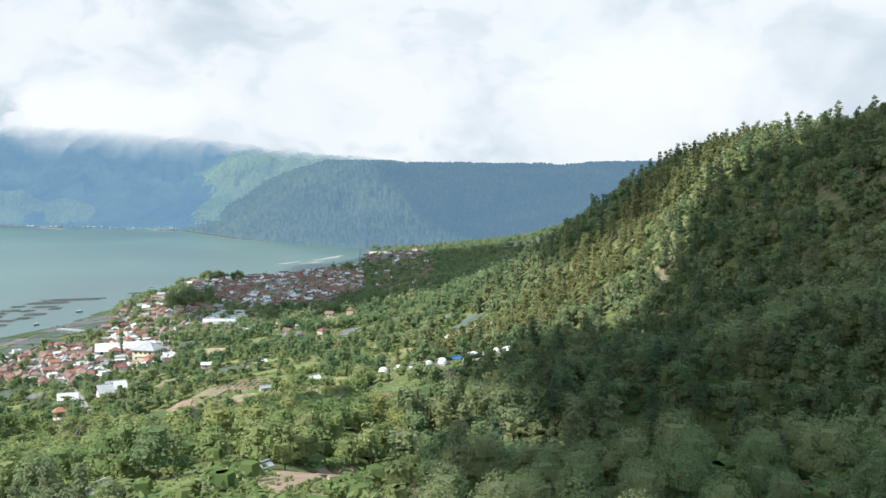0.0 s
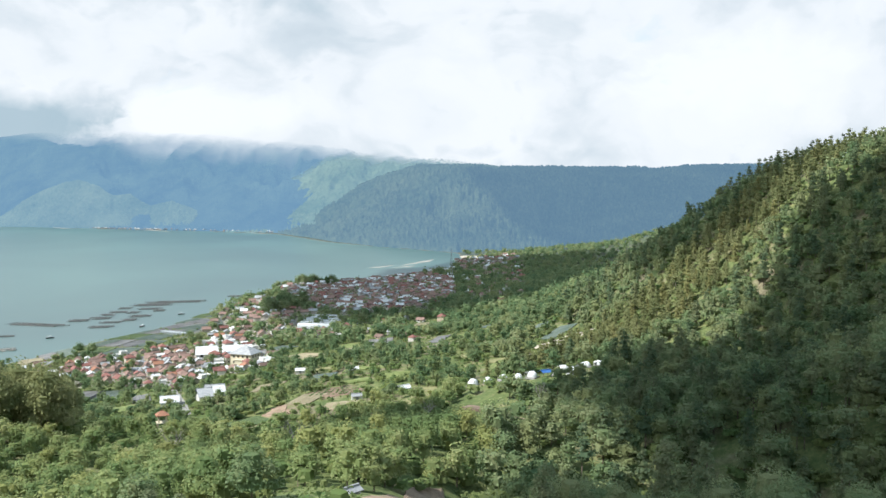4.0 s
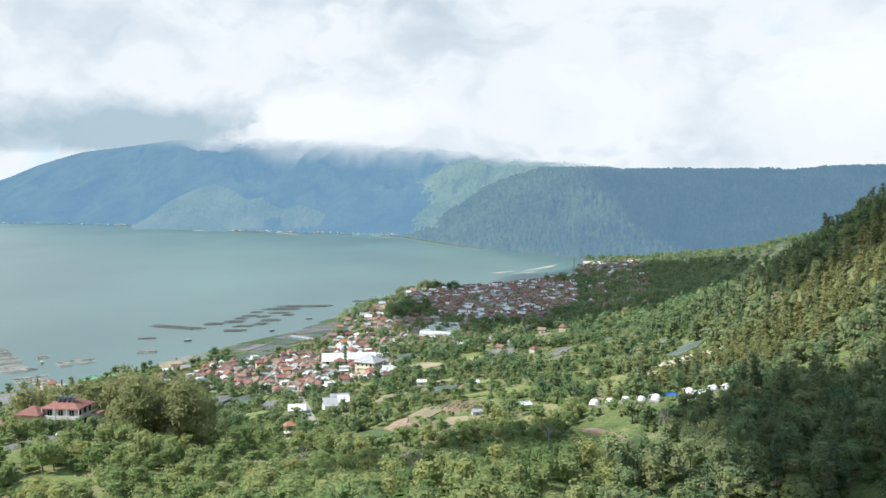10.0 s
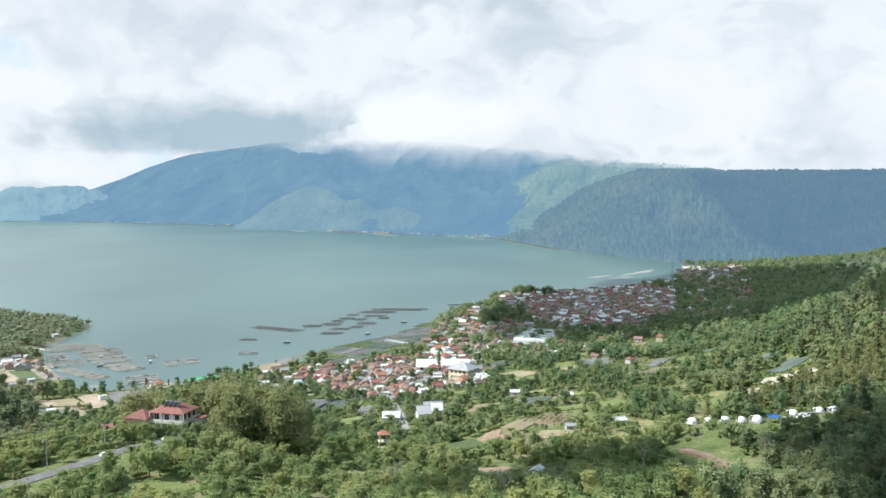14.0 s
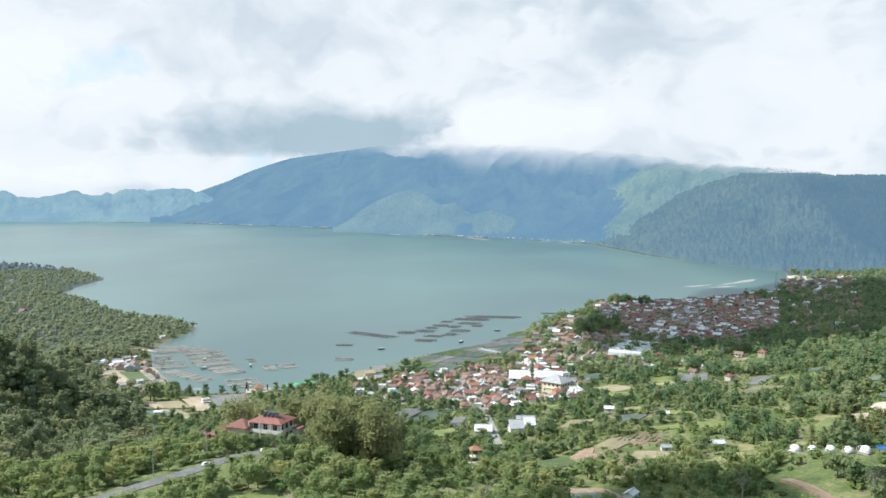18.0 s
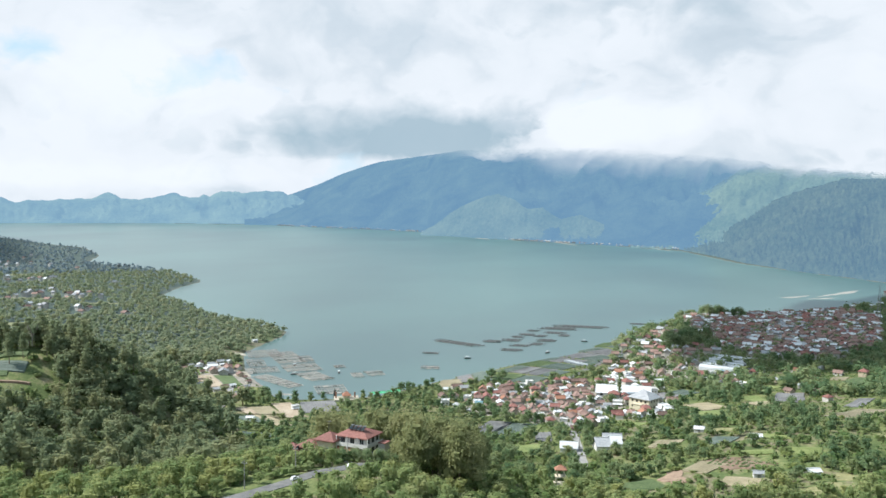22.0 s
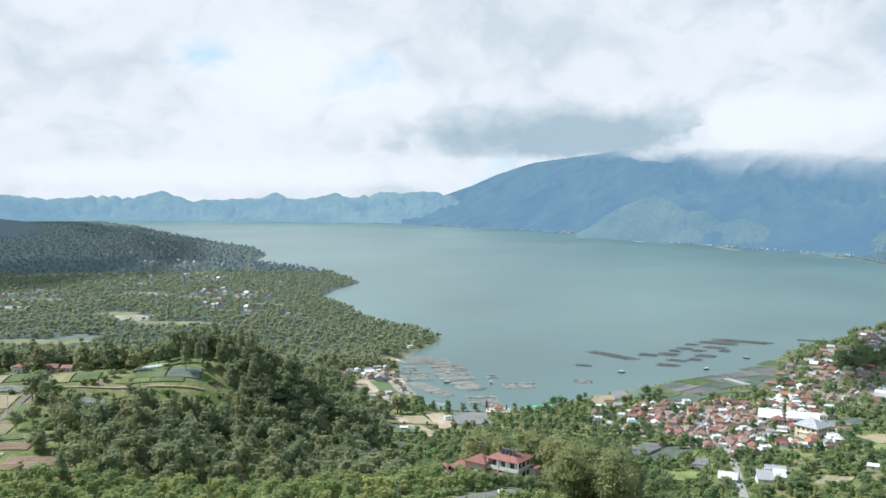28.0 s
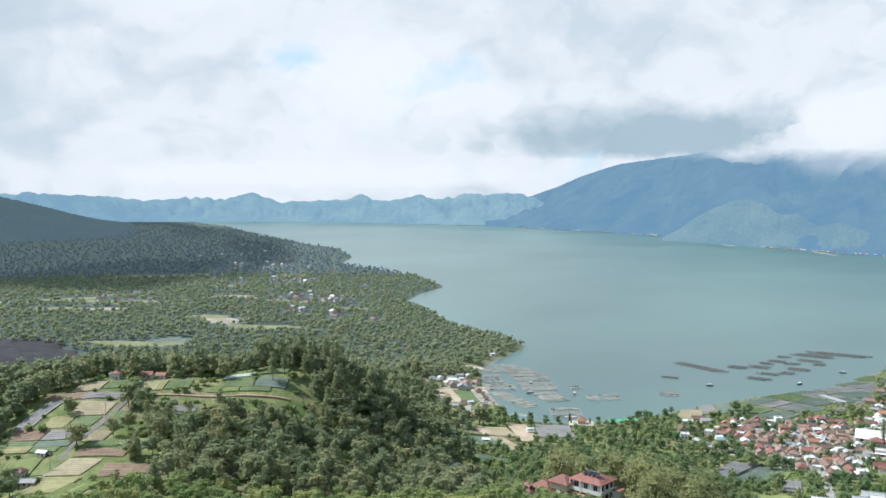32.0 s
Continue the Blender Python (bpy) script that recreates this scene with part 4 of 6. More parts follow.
bare_patch(-362, 545, 20, 14, 60, SAND, "stony lakeside yard")
bare_patch(172, 1235, 40, 110, -5, SAND, "pale sandy beach at the lake's corner", lift=0.5)
bare_patch(60, 350, 15, 8, 0, SOILS["olive"][0], "dry grass slope below the tents")
bare_patch(-6, 325, 24, 15, -21, SOILS["soil"][0], "reddish earth orchard plot")
plots = random.Random(77)
for k in range(34):
    x, y = plots.uniform(-60, 95), plots.uniform(285, 640)
    if BUILT[cells(x, y)] or shore_distance(np.array([x]), np.array([y]))[0] < 25 or ground_z(np.array([x]), np.array([y]))[0] > 45:
        continue
    kind = plots.choice(("olive", "lime", "straw", "green", "grey", "bare", "lime", "olive", "slate"))
    if kind in ("lime", "olive"):
        bare_patch(x, y, plots.uniform(9, 20), plots.uniform(7, 14), plots.uniform(-40, 40), SOILS[kind][0], "grassy clearing between trees")
    else:
        field(x, y, plots.uniform(8, 16), plots.uniform(7, 14), plots.uniform(-35, 35), kind)

# ---- houses ----
def openings(home, w, d, h, storeys=1, sides="fb", door=True):
    """Doors and windows, each a thin box set into the wall."""
    step = 2.6
    for s in range(storeys):
        z = s * 2.9
        for side in sides:
            long = w if side in "fb" else d
            count = max(1, int((long - 1.0) / step))
            for k in range(count):
                c = (k - (count - 1) / 2) * step
                if door and side == "f" and s == 0 and k == count // 2:
                    part("door", box(c - 0.5, c + 0.5, -d / 2 - 0.06, -d / 2 + 0.05, 0, 2.05), DOOR_WOOD, home)
                    continue
                a, b = c - 0.55, c + 0.55
                if side == "f":
                    q = box(a, b, -d / 2 - 0.05, -d / 2 + 0.05, z + 1.0, z + 2.1)
                elif side == "b":
                    q = box(a, b, d / 2 - 0.05, d / 2 + 0.05, z + 1.0, z + 2.1)
                elif side == "l":
                    q = box(-w / 2 - 0.05, -w / 2 + 0.05, a, b, z + 1.0, z + 2.1)
                else:
                    q = box(w / 2 - 0.05, w / 2 + 0.05, a, b, z + 1.0, z + 2.1)
                part("window", q, DARK_GLASS, home)


def gable_house(m, label, w, d, h, rise, wall, roof, storeys=1, sides="f"):
    home = thing("house", m, label, "house", "village houses")
    part("wall", gable_wall(w, d, h, rise), wall, home)
    part("roof", gable(w, d, h, rise, 0.55), roof, home)
    openings(home, w, d, h, storeys, sides)
    return home


def hip_house(m, label, w, d, h, rise, wall, roof, storeys=1, sides="fr"):
    home = thing("house", m, label, "house", "village houses")
    part("wall", box(-w / 2, w / 2, -d / 2, d / 2, -1.5, h), wall, home)
    part("roof", hip(w, d, h, rise, 0.6), roof, home)
    openings(home, w, d, h, storeys, sides)
    return home


def flat_house(m, label, w, d, h, wall, roof, storeys=2):
    home = thing("house", m, label, "house", "village houses")
    part("wall", box(-w / 2, w / 2, -d / 2, d / 2, -1.5, h), wall, home)
    t = 0.2
    part("parapet", join([box(-w / 2 - 0.1, w / 2 + 0.1, -d / 2 - 0.1, -d / 2 + t, h, h + 0.7), box(-w / 2 - 0.1, w / 2 + 0.1, d / 2 - t, d / 2 + 0.1, h, h + 0.7),
                          box(-w / 2 - 0.1, -w / 2 + t, -d / 2 + t, d / 2 - t, h, h + 0.7), box(w / 2 - t, w / 2 + 0.1, -d / 2 + t, d / 2 - t, h, h + 0.7)]), wall, home)
    part("canopy", sheet((-w / 2 - 0.3, -d / 2 - 1.6, h * 0.5), (w / 2 + 0.3, -d / 2 - 1.6, h * 0.5), (w / 2 + 0.3, -d / 2 + 0.02, h * 0.5 + 0.5), (-w / 2 - 0.3, -d / 2 + 0.02, h * 0.5 + 0.5), 0.1), roof, home)
    part("roof_tank", box(w * 0.15, w * 0.15 + 1.1, 0.2, 1.3, h, h + 1.4), roof, home)
    openings(home, w, d, h, storeys, "fr")
    return home


def shed(m, label, w, d, h, roof, category="shed"):
    home = thing("shed", m, label, category, "sheds")
    h = h * 0.7
    part("wall", box(-w / 2, w / 2, -d / 2, d / 2, -1.2, h), WHITE_WALL, home)
    part("roof", gable(w, d, h, d * 0.24, 0.3, 0.1), roof, home)
    part("door", box(-0.5, 0.5, -d / 2 - 0.06, -d / 2 + 0.05, 0, h * 0.85), METAL, home)
    return home


HOUSES = {
    "brown": lambda m: gable_house(m, "low plastered house with a weathered brown tiled gable roof", 7.2, 5.6, 2.8, 1.7, PLASTER, TILE_BROWN),
    "brown_long": lambda m: gable_house(m, "long low house with a weathered brown tiled roof", 9.4, 5.2, 2.8, 1.6, PLASTER, TILE_BROWN, 1, "fl"),
    "brown_hip": lambda m: hip_house(m, "square house with a weathered brown tiled hip roof", 7.0, 6.4, 2.9, 1.9, PLASTER, TILE_BROWN),
    "red": lambda m: gable_house(m, "plastered house with a dull red tiled gable roof", 7.6, 6.0, 3.0, 1.8, PLASTER, TILE_RED),
    "red_hip": lambda m: hip_house(m, "two-storey pale house with a red tiled hip roof", 7.4, 6.2, 4.9, 1.9, PLASTER, TILE_RED, 2),
    "orange": lambda m: gable_house(m, "house with a bright orange tiled gable roof", 7.8, 6.2, 3.0, 1.9, PLASTER, TILE_ORANGE),
    "grey": lambda m: gable_house(m, "plain house with a grey metal sheet roof", 7.0, 5.4, 2.8, 1.3, PLASTER, TILE_GREY),
    "white": lambda m: gable_house(m, "small white house with a white metal sheet roof", 6.8, 5.2, 2.8, 1.1, WHITE_WALL, SHEET_WHITE),
    "flat": lambda m: flat_house(m, "white flat-roofed concrete house with a canopy", 7.0, 6.2, 3.6, WHITE_WALL, SHEET_WHITE, 1),
    "small": lambda m: gable_house(m, "small shrine-like outbuilding with a brown tiled roof", 4.2, 3.6, 2.4, 1.4, PLASTER, TILE_BROWN),
    "blue": lambda m: gable_house(m, "house with a blue metal sheet roof", 7.4, 5.6, 3.0, 1.3, WHITE_WALL, SHEET_BLUE),
}
MADE, TAKEN = {}, []


def again(ob, m):
    """A copy of a thing that stands at m, whatever size the first one has."""
    return copy_thing(ob, m @ Matrix.Diagonal((1 / ob.scale.x, 1 / ob.scale.y, 1 / ob.scale.z, 1)))


def put_house(kind, x, y, turn, size=1.0, clear=0.5, lift=0.0):
    z = float(ground_z(np.array([x]), np.array([y]))[0]) + 0.1 + lift
    m = pose(x, y, z, 0, 0, turn) @ Matrix.Diagonal((size, size, size, 1))
    if kind in MADE:
        again(MADE[kind], m)
    else:
        MADE[kind] = HOUSES[kind](m)
    TAKEN.append((x, y))
    keep_clear(x, y, 8 * size + clear, 7 * size + clear, turn, False, 4.0, False)
    return MADE[kind]


def inside(poly, x, y):
    hit = False
    for (ax, ay), (bx, by) in zip(poly, poly[1:] + poly[:1]):
        if (ay > y) != (by > y) and x < (bx - ax) * (y - ay) / (by - ay) + ax:
            hit = not hit
    return hit


JOINED = []


def village(poly, step, turn, mix, fill, seed, lo=0.8, hi=1.1, near=720.0):
    """Houses in crooked rows within an outline; those past near are joined later on."""
    r = random.Random(seed)
    cx, cy = sum(p[0] for p in poly) / len(poly), sum(p[1] for p in poly) / len(poly)
    c, s = math.cos(radians(turn)), math.sin(radians(turn))
    names, weights = list(mix), list(mix.values())
    for i in range(-40, 41):
        for j in range(-40, 41):
            u, v = i * step + r.uniform(-0.3, 0.3) * step, j * step * 1.05 + r.uniform(-0.3, 0.3) * step
            x, y = cx + u * c - v * s, cy + u * s + v * c
            if not inside(poly, x, y) or r.random() > fill or any((x - a) ** 2 + (y - b) ** 2 < (step * 0.74) ** 2 for a, b in TAKEN):
                continue
            ix, iy = cells(x, y)
            if BUILT[ix, iy]:
                continue
            if math.hypot(x, y) > near:
                TAKEN.append((x, y))
                JOINED.append((x, y, float(ground_z(np.array([x]), np.array([y]))[0])))
                keep_clear(x, y, 9, 9, 0, False, 3, False)
                continue
            put_house(r.choices(names, weights)[0], x, y, turn + r.choice((0, 0, 90, 180, 270)) + r.uniform(-16, 16), r.uniform(lo, hi))


# single large buildings
def manor(m):
    home = thing("manor_house", m, "large cream two-storey house with a grey-brown hip roof", "house")
    part("wall", box(-6, 6, -5, 5, -2, 6.4), CREAM_WALL, home)
    part("roof", hip(12, 10, 6.4, 3.2, 0.8), TILE_GREY, home)
    part("porch", join([box(-2.2, 2.2, -7.2, -5, -1, 3.0), box(-2.6, 2.6, -7.6, -5, 3.0, 3.3)]), CREAM_WALL, home)
    openings(home, 12, 10, 6.4, 2, "fblr")
    return home


def warehouse(m):
    home = thing("warehouse", m, "very long white warehouse with a pale metal roof", "warehouse")
    part("wall", box(-15, 15, -6.5, 6.5, -1.5, 2.9), WHITE_WALL, home)
    part("roof", gable(30, 13, 2.9, 3.2, 0.5, 0.12), SHEET_WHITE, home)
    for k in range(6):
        part("window", box(-12.8 + k * 5, -11.2 + k * 5, -6.56, -6.45, 1.2, 2.6), DARK_GLASS, home)
    part("roller_door", box(10.5, 13.5, -6.57, -6.45, 0, 3.2), METAL, home)
    return home


def greenhouse(m, length=22.0):
    home = thing("greenhouse", m, "long rounded white film greenhouse tunnel", "greenhouse", "greenhouses")
    k = np.linspace(0, np.pi, 9)
    arch = np.stack([2.1 * np.cos(k), 0 * k, 2.3 * np.sin(k) ** 0.8 + 0.9], 1)
    rows = np.linspace(-length / 2, length / 2, 6)
    v = np.concatenate([arch + (0, q, 0) for q in rows])
    part("film_cover", (v, grid_faces(6, 9)), PLASTIC, home)
    part("end_wall", hexa([(-2.1, -length / 2, -0.5), (2.1, -length / 2, -0.5), (2.1, length / 2, -0.5), (-2.1, length / 2, -0.5),
                           (-2.0, -length / 2, 1.0), (2.0, -length / 2, 1.0), (2.0, length / 2, 1.0), (-2.0, length / 2, 1.0)]), PLASTIC, home)
    part("ridge_vent", box(-0.25, 0.25, -length / 2, length / 2, 3.15, 3.35), METAL, home)
    return home


def hotel_block(home, cx, cy, w, d, h, rise, wall, storeys, balcony):
    shift = lambda q: (q[0] + (cx, cy, 0), q[1])
    body = part("block", shift(box(-w / 2, w / 2, -d / 2, d / 2, -4, h)), wall, home)
    part("roof", shift(hip(w, d, h, rise, 0.9, 0.3)), TILE_RED, home)
    for s in range(storeys):
        z = s * 3.2
        n = max(2, int(w / 2.8))
        for k in range(n):
            c = (k - (n - 1) / 2) * w / n
            q = part("window", shift(box(c - 0.7, c + 0.7, -d / 2 - 0.05, -d / 2 + 0.05, z + 0.7, z + 2.4)), DARK_GLASS, home)
            part("frame", shift(join([box(c - 0.8, c + 0.8, -d / 2 - 0.09, -d / 2 - 0.04, z + 2.4, z + 2.52), box(c - 0.04, c + 0.04, -d / 2 - 0.09, -d / 2 - 0.052, z + 0.7, z + 2.4)])), WHITE_WALL, q)
        m_ = max(2, int(d / 2.8))
        for k in range(m_):
            c = (k - (m_ - 1) / 2) * d / m_
            part("window", shift(box(w / 2 - 0.05, w / 2 + 0.05, c - 0.7, c + 0.7, z + 0.7, z + 2.4)), DARK_GLASS, home)
        if balcony:
            part("balcony", shift(join([box(-w / 2 - 0.2, w / 2 + 1.3, -d / 2 - 1.5, -d / 2 - 0.02, z - 0.15, z + 0.05), box(-w / 2 - 0.2, w / 2 + 1.3, -d / 2 - 1.5, -d / 2 - 1.35, z + 0.05, z + 1.0),
                                        box(w / 2 + 0.02, w / 2 + 1.3, -d / 2 - 0.02, d / 2, z - 0.15, z + 0.05), box(w / 2 + 1.15, w / 2 + 1.3, -d / 2 - 1.35, d / 2, z + 0.05, z + 1.0)])), WHITE_WALL, home)
            for k in range(4):
                c = -w / 2 + k * (w + 1.2) / 3
                part("pillar", shift(box(c, c + 0.22, -d / 2 - 1.5, -d / 2 - 1.28, z + 1.0, z + 3.05)), WHITE_WALL, home)
    return body


def hotel(x, y, z, turn):
    home = thing("hotel", pose(x, y, z, 0, 0, turn), "white and cream hillside hotel with red hip roofs and balconies", "hotel")
    hotel_block(home, 0, 0, 10.6, 8.4, 6.6, 2.0, WHITE_WALL, 2, True)
    hotel_block(home, -8.6, -4.2, 6.4, 6.2, 5.2, 1.6, CREAM_WALL, 1, False)
    hotel_block(home, -14.5, -6.5, 6.5, 5.0, 2.6, 1.5, CREAM_WALL, 1, False)
    hotel_block(home, -20.0, -9.0, 5.5, 4.6, 1.4, 1.4, CREAM_WALL, 1, False)
    part("porch_roof", sheet((-7, -6.4, 1.7), (3, -6.4, 1.7), (3, -4.0, 3.0), (-7, -4.0, 3.0), 0.2), TILE_ORANGE, home)
    for k in range(4):
        q = part("solar_heater", sheet((-2.4 + k * 1.5, -2.6, 8.05), (-1.3 + k * 1.5, -2.6, 8.05), (-1.3 + k * 1.5, -1.0, 8.85), (-2.4 + k * 1.5, -1.0, 8.85), 0.12), DARK_GLASS, home, "dark solar water heater panel")
        part("tank", box(-2.4 + k * 1.5, -1.3 + k * 1.5, -0.95, -0.55, 8.7, 9.1), METAL, q)
    part("annex", box(6.7, 9.2, 1.0, 4.2, -4, 3.6), WHITE_WALL, home)
    part("annex_roof", box(6.68, 9.5, 0.7, 4.5, 3.6, 3.8), TILE_RED, home)
    keep_clear(x, y, 22, 14, turn)
    keep_clear(x - 15, y - 7, 26, 9, turn)
    keep_clear(x, y, 20, 12, turn, False, 24)
    return home


hotel(-123, 256.5, 32.2, -6)
z0 = float(ground_z(np.array([-56.0]), np.array([462.0]))[0])
manor(pose(-56, 462, z0, 0, 0, -25))
warehouse(pose(-72, 497, 4.0, 0, 0, 8))
for k in range(6):
    gx_, gy_ = -24 + k * 1.5, 592 + k * 8.5
    g = pose(gx_, gy_, float(ground_z(np.array([gx_]), np.array([gy_]))[0]), 0, 0, 76) @ Matrix.Diagonal((1.25, 1.15, 1, 1))
    tunnel = again(tunnel, g) and tunnel if k else greenhouse(g)
for k in range(7):
    q = (-126 + k * 2.3, 599 - k * 1.7)
    again(tunnel, pose(*q, 1.6, 0, 0, -60) @ Matrix.Diagonal((0.45, 0.22, 0.6, 1)))
keep_clear(-72, 497, 34, 17, 8)
keep_clear(-56, 462, 15, 14, -25)
keep_clear(-20, 612, 38, 62, 0)
keep_clear(-118, 594, 18, 8, -35)
for x, y, t, w, d, h, mat, label in ((-74, 357, 12, 7.0, 7.5, 3.4, SHEET_WHITE, "white barn with a bright white metal roof"), (-61, 362, 20, 6.0, 10, 3.0, TILE_GREY, "long shed with a pale grey sheet roof"),
                                     (-56, 365, 20, 4.5, 9, 3.4, SHEET_WHITE, "long shed with a pale sheet roof"), (-59, 376, 15, 8, 5.5, 3.2, TILE_GREY, "shed with a grey sheet roof"),
                                     (-9, 258, 70, 4.4, 3.0, 2.2, SHEET_WHITE, "small hut with a white metal roof"), (18, 311, 30, 4.6, 3.2, 2.2, SHEET_WHITE, "small white-roofed farm hut"),
                                     (1, 309, 10, 3.4, 2.6, 2.0, TILE_GREY, "tiny grey farm hut"), (-1, 103, 40, 1.8, 1.3, 1.1, TILE_GREY, "tiny weathered tin hut"), (-18, 95, 60, 2.0, 1.6, 1.2, TILE_GREY, "weathered wooden hut with a tin roof"),
                                     (0, 362, 10, 4.0, 3.0, 2.2, SHEET_WHITE, "small farm hut beside a plot"), (-23, 382, 0, 4, 3, 2.2, SHEET_WHITE, "small pale hut with a white roof")):
    shed(pose(x, y, float(ground_z(np.array([x * 1.0]), np.array([y * 1.0]))[0]) + 0.1, 0, 0, t), label, w, d, h, mat)
    keep_clear(x, y, w + 3, d + 3, t)
    TAKEN.append((x, y))

OLD = {"brown": 5, "blue": 0.3, "brown_long": 3, "brown_hip": 3, "red": 2.2, "orange": 0.8, "grey": 2.5, "white": 3.6, "small": 2, "red_hip": 0.8, "flat": 2.2}
PALE = {"white": 4.0, "flat": 2.2, "grey": 3, "red": 1.8, "brown": 4, "brown_long": 2, "red_hip": 2, "orange": 1, "blue": 0.6}
YARDS = rough_paint("trodden yards", (0.20, 0.18, 0.15), (0.42, 0.38, 0.32), 0.10, 0.95)
bare_patch(-104, 478, 78, 120, -20, YARDS, "trodden yards between the village houses", False, 0.12)
bare_patch(-318, 470, 40, 90, 42, YARDS, "trodden yards behind the fish pens", False, 0.12)
keep_clear(-318, 470, 34, 84, 42, False, 10, False)
bare_patch(-52, 640, 60, 200, 0, YARDS, "trodden yards between the lakeside houses", False, 0.12)
bare_patch(20, 800, 120, 240, -15, YARDS, "trodden yards of the crowded village", False, 0.12)
village([(-158, 462), (-153, 508), (-127, 522), (-101, 535), (-84, 500), (-80, 403), (-105, 433), (-127, 448)], 5.5, -68, OLD, 0.97, 1, 0.48, 0.70)
village([(-101, 538), (-77, 573), (-45, 517), (-41, 431), (-66, 425), (-80, 405)], 6.8, -70, PALE, 0.9, 2, 0.5, 0.78)
village([(-188, 505), (-155, 522), (-140, 460), (-142, 434), (-165, 450)], 8.0, -60, OLD, 0.7, 12, 0.52, 0.8)
village([(-101, 685), (-79, 782), (-47, 734), (-2, 602), (-5, 520), (-37, 547), (-90, 555), (-110, 620)], 9.0, -72, {**OLD, "grey": 5, "white": 3, "blue": 1}, 0.8, 3, 0.55, 0.85, 620.0)
village([(-2, 615), (49, 612), (69, 564), (52, 473), (23, 481), (-2, 530)], 17, -30, PALE, 0.6, 4, 0.5, 0.75)
village([(-70, 863), (-12, 909), (78, 985), (107, 921), (85, 713), (50, 640), (-2, 640), (-40, 734)], 5.4, 17, OLD, 0.9, 5, 0.85, 1.15, 600.0)
village([(81, 1021), (133, 1088), (228, 1131), (128, 623), (104, 582), (83, 692)], 15, 20, PALE, 0.5, 7, 0.9, 1.3, 600.0)
village([(146, 1196), (226, 1195), (209, 1070), (138, 1051)], 8.5, 20, OLD, 0.85, 13, 0.9, 1.3, 600.0)
village([(131, 1103), (168, 1180), (214, 1070), (178, 900), (135, 930)], 15, 20, OLD, 0.8, 8, 0.9, 1.3)
village([(-372, 545), (-330, 500), (-305, 440), (-318, 430), (-352, 505), (-386, 590)], 11, 50, {"brown": 3, "grey": 3, "white": 2, "small": 2}, 0.55, 9)
village([(-760, 655), (-715, 640), (-660, 720), (-700, 765)], 21, 40, PALE, 0.5, 10, 0.9, 1.4)
village([(-366, 475), (-352, 531), (-300, 470), (-272, 412), (-300, 425)], 7.2, 50, {"brown": 3, "grey": 3, "white": 2, "small": 3, "blue": 0.6}, 0.8, 19, 0.45, 0.75)
for kind, x, y, t in (("red_hip", -344, 229, 30), ("white", -350, 232, 30), ("red", -334, 238, 35), ("orange", -328, 241, 35), ("white", -305, 172, 25), ("red_hip", -297, 159, 20), ("grey", -284, 155, 40), ("white", -373, 226, 10),
                      ("small", -371, 222, 10), ("flat", -296, 285, 45), ("white", -298, 445, 60), ("grey", -282, 428, 60), ("white", -239, 372, 30), ("red", -196, 366, 20), ("grey", -190, 372, 20), ("white", -378, 596, 60), ("flat", -236, 412, 44)):
    put_house(kind, x, y, t, 0.55 if kind in ("red_hip", "white", "orange", "small", "flat") else 0.65)


# ---- canvas tents on the slope ----
def dome_tent(m):
    tent = thing("dome_tent", m, "white canvas dome tent on a wooden deck", "tent", "tents on the slope")
    part("deck", box(-2.5, 2.5, -2.5, 2.5, -0.9, 0.12), CONCRETE, tent)
    k, e = np.meshgrid(np.linspace(0, 2 * np.pi, 15), np.linspace(0, np.pi / 2, 6))
    r = 2.4 * np.cos(e) ** 0.85
    v = np.stack([r * np.cos(k), r * np.sin(k), 0.15 + 2.5 * np.sin(e)], -1)
    part("canopy", (v.reshape(-1, 3), grid_faces(6, 15)), CANVAS, tent)
    part("porch", join([sheet((-0.9, -3.6, 1.6), (0.9, -3.6, 1.6), (0.7, -1.4, 2.3), (-0.7, -1.4, 2.3), 0.06), box(-0.9, -0.8, -3.5, -3.4, 0.1, 1.6), box(0.8, 0.9, -3.5, -3.4, 0.1, 1.6)]), CANVAS, tent)
    part("doorway", box(-0.5, 0.5, -2.42, -2.2, 0.15, 1.8), DARK_GLASS, tent)
    return tent


first = None
for k, (x, y, s) in enumerate(((39, 280, 0.72), (43, 274, 0.58), (47, 268, 0.62), (51, 264, 0.56), (55, 262, 0.66), (67, 270, 0.58), (75, 272, 0.55), (79.5, 273, 0.58), (62, 259, 0.45))):
    m = pose(x, y, float(ground_z(np.array([x * 1.0]), np.array([y * 1.0]))[0]) + 0.55, 0, 0, 150 + 20 * k) @ Matrix.Diagonal((s, s, s, 1))
    first = again(first, m) and first if first else dome_tent(m)
    keep_clear(x, y, 7, 9, 0)
    keep_clear(x - 0.5, y - 4, 6, 6, 0)
tarp = thing("tarpaulin_shelter", pose(59, 261, float(ground_z(np.array([59.0]), np.array([261.0]))[0]), 0, 0, 20), "blue tarpaulin shelter on poles", "shelter")
part("tarpaulin", gable(3.4, 2.6, 1.7, 0.5, 0.2, 0.05), CANVAS_BLUE, tarp)
for sx in (-1.5, 1.5):
    for sy in (-1.1, 1.1):
        part("pole", box(sx - 0.05, sx + 0.05, sy - 0.05, sy + 0.05, -0.6, 1.75), DOOR_WOOD, tarp)
lodge = shed(pose(68, 261, float(ground_z(np.array([68.0]), np.array([261.0]))[0]) + 0.6, 0, 0, 20), "white open lodge among the tents", 4.2, 2.6, 1.7, CANVAS)
keep_clear(68, 261, 10, 8, 20)
keep_clear(68, 252, 12, 14, 0)

